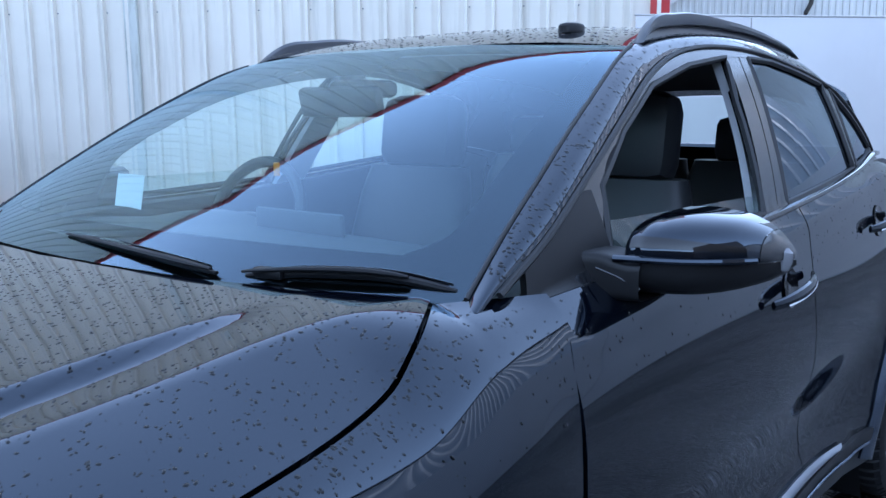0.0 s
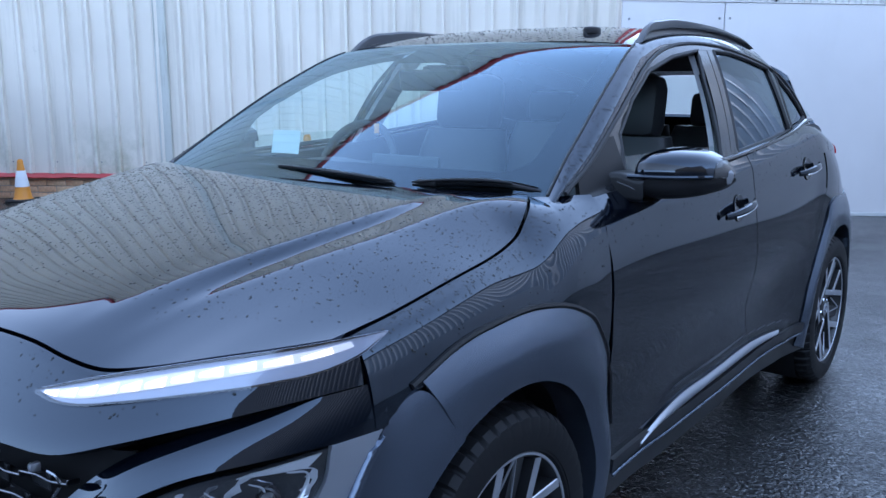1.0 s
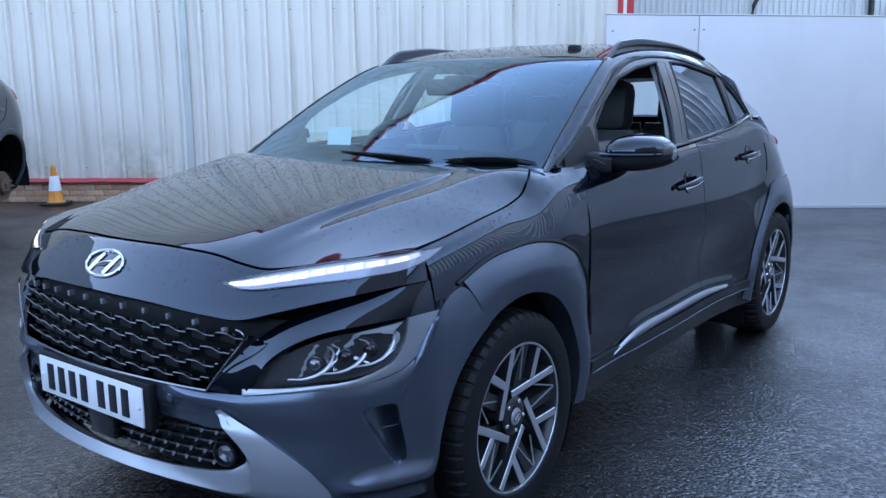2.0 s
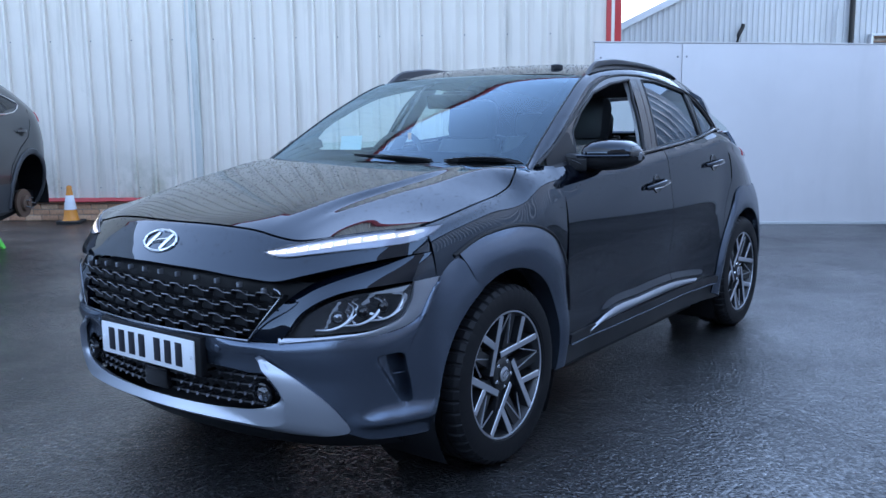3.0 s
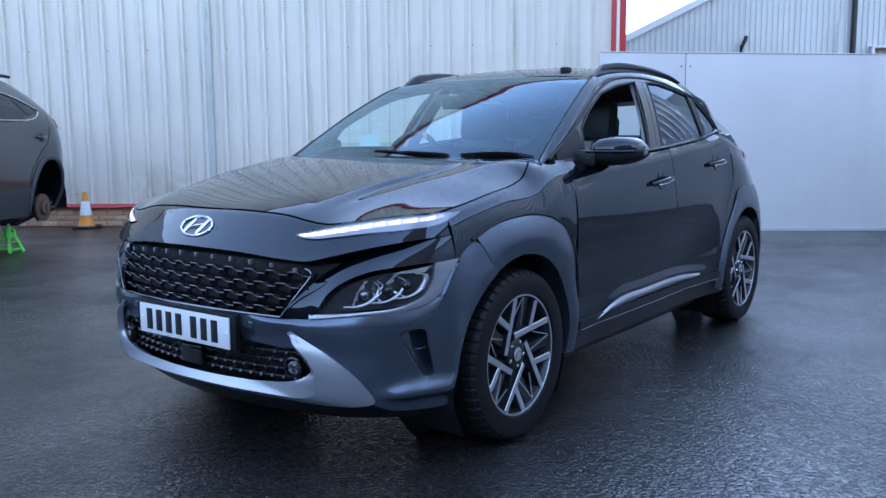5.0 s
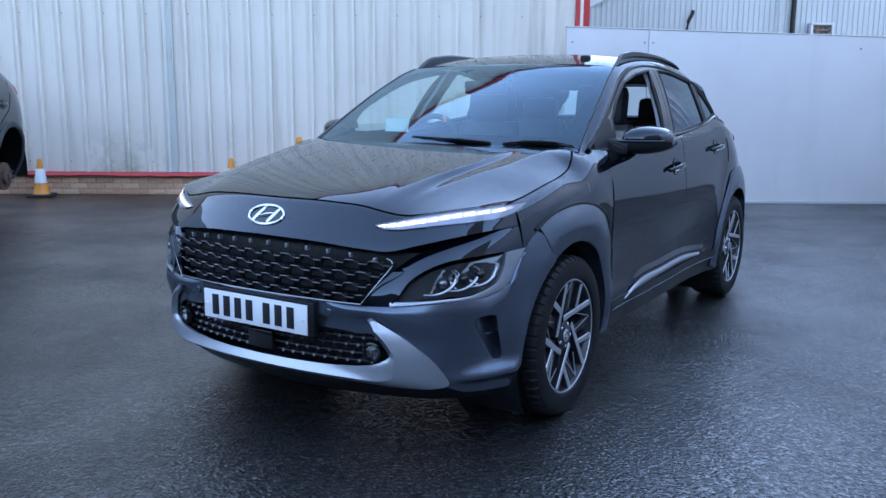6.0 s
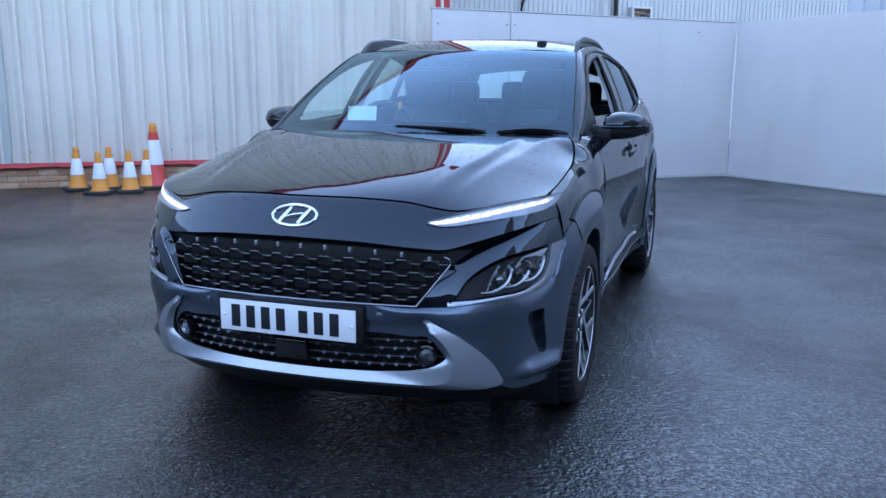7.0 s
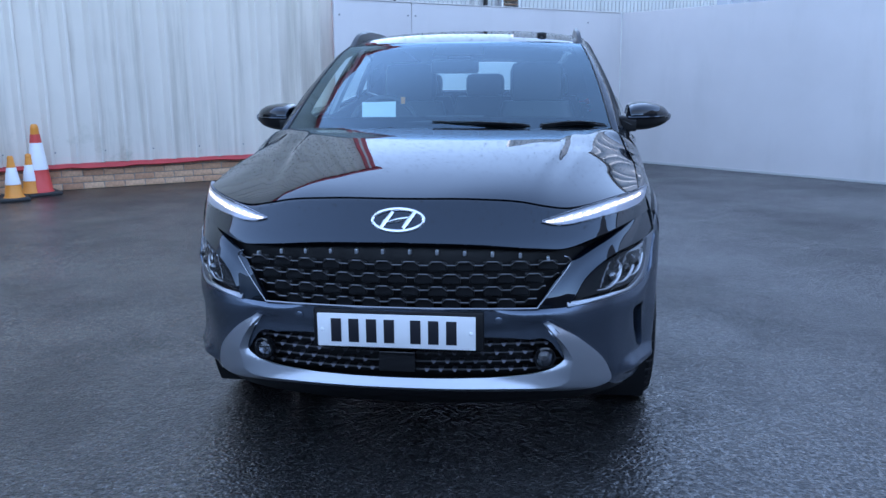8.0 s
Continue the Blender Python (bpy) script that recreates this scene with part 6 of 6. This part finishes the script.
def drops(name, fn, count, size, bias=1.0, seed=1, stretch=1.0, out=(0, 0, 1)):
    """Flat beads of water strewn over a surface fn(u, v)."""
    rnd = random.Random(seed)
    V, F = [], []
    n = 7
    for k in range(count):
        u, v = rnd.random(), rnd.random() ** bias
        e = 0.004
        p = np.array(fn(u, v))
        a, b = np.array(fn(min(u + e, 1), v)) - np.array(fn(max(u - e, 0), v)), np.array(fn(u, min(v + e, 1))) - np.array(fn(u, max(v - e, 0)))
        m = np.cross(a, b)
        if np.linalg.norm(m) < 1e-12 or np.linalg.norm(a) < 1e-9 or np.linalg.norm(b) < 1e-9:
            continue
        m /= np.linalg.norm(m)
        if m @ np.array(out) < 0:
            m = -m
        a /= np.linalg.norm(a)
        b = np.cross(m, a)
        r = size * rnd.uniform(0.35, 1.0) ** 1.4
        w = rnd.uniform(1.0, stretch)
        base = len(V)
        for q, h in ((1.0, -0.03), (0.74, 0.17), (0.3, 0.26)):
            for i in range(n):
                t = 2 * math.pi * i / n + 0.3 * q
                j = 1 + 0.30 * math.sin(2 * t + k) * q
                V.append(p + r * q * j * (math.cos(t) * a + w * math.sin(t) * b) + m * h * r)
        V.append(p + m * 0.28 * r)
        for ring in range(2):
            for i in range(n):
                F.append((base + ring * n + i, base + ring * n + (i + 1) % n, base + (ring + 1) * n + (i + 1) % n, base + (ring + 1) * n + i))
        F += [(base + 2 * n + i, base + 2 * n + (i + 1) % n, base + 3 * n) for i in range(n)]
    ob = part(name, (V, F), WATER, car, "scattered rain drops", sharp=80)
    ob["kind"] = "stuff"


drops("rain_water", lambda u, v: bonnet_at(2 * u - 1, mix(0.12, 0.965, v)), 5200, 0.0029, 0.6, 3, 1.4)
drops("rain_water", lambda u, v: (lambda x: (x, *nose_surface(x, mix(0.3, 0.97, v))))(mix(-0.8, 0.8, u)), 260, 0.003, 0.8, 4, 1.2, (0, -1, 0.3))


def roof_at(u, v):
    u = 2 * u - 1
    y = mix(1.085, 2.2, v)
    x1, z1 = EDGE(y)
    a = abs(u)
    yy = y - 0.11 * (1 - a * a) * (1 - (y - 1.085) / 1.815) ** 3
    return u * (x1 - 0.003), yy, mix(ROOF_C(yy), z1 + 0.002, a**2.6)


drops("rain_water", roof_at, 1700, 0.0042, 1.3, 5, 1.4)
for side in (1, -1):
    def pillar_at(u, v, side=side):
        y = mix(0.40, 2.0, u)
        x1, z1 = EDGE(y)
        z0 = FRAME_Z(y) + 0.006
        x0 = side_x(y, z0)
        b = 0.010 * math.sin(math.pi * v)
        return side * (mix(x0, x1, v) + 0.7 * b), y, mix(z0, z1, v) + 0.6 * b
    drops("rain_water", pillar_at, 800, 0.0029, 1.0, 6 + side, 1.5, (side, 0, 0.7))

    def flank_at(u, v, side=side):
        y = mix(-0.3, 2.3, u)
        z = TOP_Z(y) - 0.006 - 0.14 * v
        return side * side_x(y, z), y, z
    drops("rain_water", flank_at, 420, 0.0026, 1.6, 8 + side, 1.5, (side, 0, 0.4))
    shelf = lambda u, v, side=side: (lambda p: (side * p[0], p[1], p[2]))(wing_at(mix(0.02, 0.98, u), mix(0.6, 0.99, v)))
    drops("rain_water", shelf, 420, 0.0030, 0.7, 12 + side, 1.4, (side, 0, 0.6))


# ---- the grey car on a stand by the wall, its rear wheel off ----
def lifted_car():
    c = thing("jacked_up_car", "dark grey car raised on a stand, rear wheel removed", "car", m=pose(-7.16, 1.60, 0, 0, 0, 33.5))
    hub_z = 0.43
    REAR = curve((0.36, 0.70), (0.5, 0.80), (0.75, 0.83), (0.92, 0.84), (1.1, 0.82), (1.24, 0.77), (1.38, 0.62), (1.52, 0.42), (1.62, 0.18), (1.68, -0.2))
    HALF = curve((0.34, 0.82), (0.45, 0.85), (0.7, 0.895), (1.0, 0.895), (1.15, 0.865), (1.4, 0.75), (1.62, 0.60))

    def side(y, z):
        r = REAR(z)
        return HALF(z) - 0.30 * smooth(r - 0.75, r + 0.02, y) ** 1.8 - 0.12 * smooth(-2.6, -3.6, y)

    def skin(z0, z1, mat, name, nv, label="", cut=True):
        V, F = [], []
        nu = 110
        for i in range(nu + 1):
            for j in range(nv + 1):
                z = mix(z0, z1, j / nv)
                y = mix(-3.4, REAR(z), i / nu)
                V.append((side(y, z), y, z))
        for i in range(nu):
            for j in range(nv):
                f = (i * (nv + 1) + j, (i + 1) * (nv + 1) + j, (i + 1) * (nv + 1) + j + 1, i * (nv + 1) + j + 1)
                ym, zm = np.mean([V[k][1] for k in f]), np.mean([V[k][2] for k in f])
                if cut and (ym**2 + (zm - hub_z - 0.02) ** 2 < 0.405**2 or (ym + 2.65) ** 2 + (zm - hub_z) ** 2 < 0.39**2):
                    continue
                F.append(f)
        n = len(V)
        back = [(-x, y, z) for x, y, z in V]
        part(name, (V + back, F + [tuple(k + n for k in f[::-1]) for f in F]), mat, c, label)
    skin(0.36, 0.60, SUVCLAD, "lower_cladding", 14)
    skin(0.60, 1.68, SUVPAINT, "body", 44, "dull dark grey body")

    def tail(u, v):
        z = mix(0.36, 1.68, v)
        r = REAR(z)
        return (2 * u - 1) * side(r, z), r + 0.03 * (1 - (2 * u - 1) ** 2), z
    part("tailgate", sheet(tail, 20, 24), SUVPAINT, c)

    def top(u, v):
        y = mix(-1.6, -0.2, v)
        return (2 * u - 1) * 0.60, y, 1.68 + 0.04 * (1 - (2 * u - 1) ** 2) - 0.02 * v
    part("roof", sheet(top, 16, 8), SUVPAINT, c)
    part("bonnet_block", box(-0.8, 0.8, -3.4, -1.7, 0.5, 1.15, 0.1), SUVPAINT, c)
    ring = [(side(0.41 * math.cos(t), hub_z + 0.02 + 0.41 * math.sin(t)) + 0.006, 0.41 * math.cos(t), hub_z + 0.02 + 0.41 * math.sin(t)) for t in np.linspace(-0.15, math.pi + 0.15, 36)]
    part("arch_moulding", tube(ring, 0.028, 8, 0.6, (1, 0, 0)), SUVCLAD, c)
    V, F = lathe([(0.42, 0.0), (0.42, -0.32), (0.0005, -0.32)], 36, "x")
    F = [f for f in F if np.mean([V[i][2] for i in f]) > -0.1]
    part("wheelhouse_liner", (V + np.array((0.86, 0, hub_z + 0.02)), F), BLACK, c)
    d = part("brake_disc", lathe([(0.06, 0.79), (0.148, 0.79), (0.148, 0.765), (0.06, 0.765)], 40), RUSTDISC, c, "bare rusty brake disc")
    d.location = (0, 0, hub_z)
    h = part("hub", lathe([(0.085, 0.765), (0.082, 0.825), (0.06, 0.835), (0.035, 0.835), (0.033, 0.85), (0.0005, 0.85)], 24), RUSTDISC, d)
    for k in range(5):
        a = 2 * math.pi * k / 5
        part("wheel_stud", tube([(0.83, 0.057 * math.cos(a), 0.057 * math.sin(a)), (0.875, 0.057 * math.cos(a), 0.057 * math.sin(a))], 0.007, 6), SCREW, d)
    part("axle", tube([(-0.7, 0.0, hub_z - 0.02), (0.77, 0.0, hub_z - 0.02)], 0.06, 10), BLACK, c)
    part("trailing_arm", tube([(0.55, -0.75, hub_z - 0.05), (0.66, -0.3, hub_z - 0.10), (0.70, 0.0, hub_z - 0.03)], 0.07, 8), BLACK, c)
    part("underbody", box(-0.7, 0.7, -3.2, 0.5, 0.34, 0.5, 0.04), BLACK, c)

    def pane_of(name, poly, mat, proud):
        mid = np.mean(poly, axis=0)
        q = dense([tuple(p) for p in poly], 5)
        V = [(side(y, z) + proud, y, z) for y, z in q] + [(side(*mid) + proud + 0.004, *mid)]
        n = len(q)
        return part(name, (V, [(i, (i + 1) % n, n) for i in range(n)]), mat, c)
    pane_of("rear_door_window", [(-1.45, 1.19), (-1.45, 1.50), (-0.80, 1.48), (-0.50, 1.43), (-0.34, 1.22), (-0.42, 1.195)], SUVGLASS, 0.006)["label"] = "dark side window"
    pane_of("quarter_window", [(-0.30, 1.23), (-0.46, 1.43), (-0.32, 1.40), (-0.08, 1.30), (-0.10, 1.265)], SUVGLASS, 0.006)["label"] = "dark quarter window"
    line = [(side(y, z) + 0.010, y, z) for y, z in ((-1.7, 1.18), (-0.8, 1.18), (-0.4, 1.185), (-0.22, 1.205), (-0.10, 1.245), (-0.05, 1.285), (-0.07, 1.315), (-0.2, 1.365), (-0.35, 1.42), (-0.52, 1.46), (-0.9, 1.505), (-1.7, 1.52))]
    part("window_trim", tube(line, 0.009, 6), CHROME, c, "bright window trim")
    pts = [(side(y, 1.03) + 0.03 * math.sin(math.pi * (y + 0.26) / 0.21) ** 0.5 + 0.004, y, 1.035) for y in np.linspace(-0.255, -0.055, 12)]
    part("door_handle", tube(pts, 0.013, 8, 0.6, (1, 0, 0)), SUVPAINT, c)
    part("handle_bowl", moved(lathe([(0.05, 0.003), (0.03, 0.004), (0.0005, 0.003)], 20), Matrix.Translation((side(-0.15, 1.02), -0.15, 1.02))), BLACK, c)
    shut = [(side(y, z) + 0.002, y, z) for y, z in ((0.12, 1.24), (0.08, 1.1), (-0.02, 0.98), (-0.2, 0.90), (-0.40, 0.75), (-0.45, 0.62))]
    part("door_gap", tube(shut, 0.004, 5), BLACK, c)

    def lamp(u, v):
        y, z = mix(0.40, 0.80, u), mix(1.10, 1.20, v) + 0.02 * (1 - u)
        y = min(y, REAR(z) + 0.01)
        return side(y, z) + 0.012, y, z
    part("tail_lamp", sheet(lamp, 10, 6, 0.02, (1, 0, 0)), TAIL, c, "red tail lamp")
    rail = [(0.585, y, 1.66 + 0.02 * math.sin(math.pi * (y + 1.8) / 1.7)) for y in np.linspace(-1.8, -0.15, 16)]
    part("roof_rail", tube(rail, 0.018, 8), BLACK, c)
    # tall body: everything but the running gear stands higher on the hub and shorter behind it
    for ob in c.children:
        if ob.name.split(".")[0] not in ("brake_disc", "axle", "trailing_arm"):
            for v in ob.data.vertices:
                z = v.co.z if v.co.z < 1.15 else 1.15 + 0.80 * (v.co.z - 1.15)
                v.co.z = hub_z + (z - hub_z) * 1.2 + 0.03
                v.co.y *= 0.9


SUVGLASS = material("dark_car_glass", (0.012, 0.013, 0.014), 0.03)
lifted_car()


def jack_stand():
    j = thing("jack_stand", "bright green axle stand with a silver post, on the asphalt", "jack stand", m=pose(-6.36, 1.57, 0, 0, 0, 20))
    for k, (sx, sy) in enumerate(((1, 1), (1, -1), (-1, 1), (-1, -1))):
        part("leg", tube([(0.09 * sx, 0.09 * sy, 0.0), (0.03 * sx, 0.03 * sy, 0.20)], [0.022, 0.018], 4, 1.0, (0.3, 0.2, 1)), GREEN, j)
    part("collar", lathe([(0.055, 0.16), (0.045, 0.20), (0.04, 0.26), (0.034, 0.265), (0.034, 0.16)], 12, "z"), GREEN, j)
    for a, b in (((-0.082, -0.082), (0.082, -0.082)), ((0.082, -0.082), (0.082, 0.082)), ((0.082, 0.082), (-0.082, 0.082)), ((-0.082, 0.082), (-0.082, -0.082))):
        part("base_brace", tube([(*a, 0.03), (*b, 0.03)], 0.014, 4), GREEN, j)
    for a, b in (((-0.058, -0.058), (0.058, -0.058)), ((0.058, -0.058), (0.058, 0.058))):
        part("web", tube([(*a, 0.11), (*b, 0.11)], [0.03, 0.03], 4, 0.3), GREEN, j)
    p = part("post", tube([(0, 0, 0.1), (0, 0, 0.40)], 0.021, 10), SILVER, j, "silver ratchet post")
    part("saddle", box(-0.045, 0.045, -0.03, 0.03, 0.42, 0.45, 0.006), SILVER, p)
    part("ratchet_handle", tube([(0.03, 0.0, 0.22), (0.075, 0.0, 0.235), (0.085, 0.0, 0.20)], 0.012, 8), GREEN, j)


jack_stand()
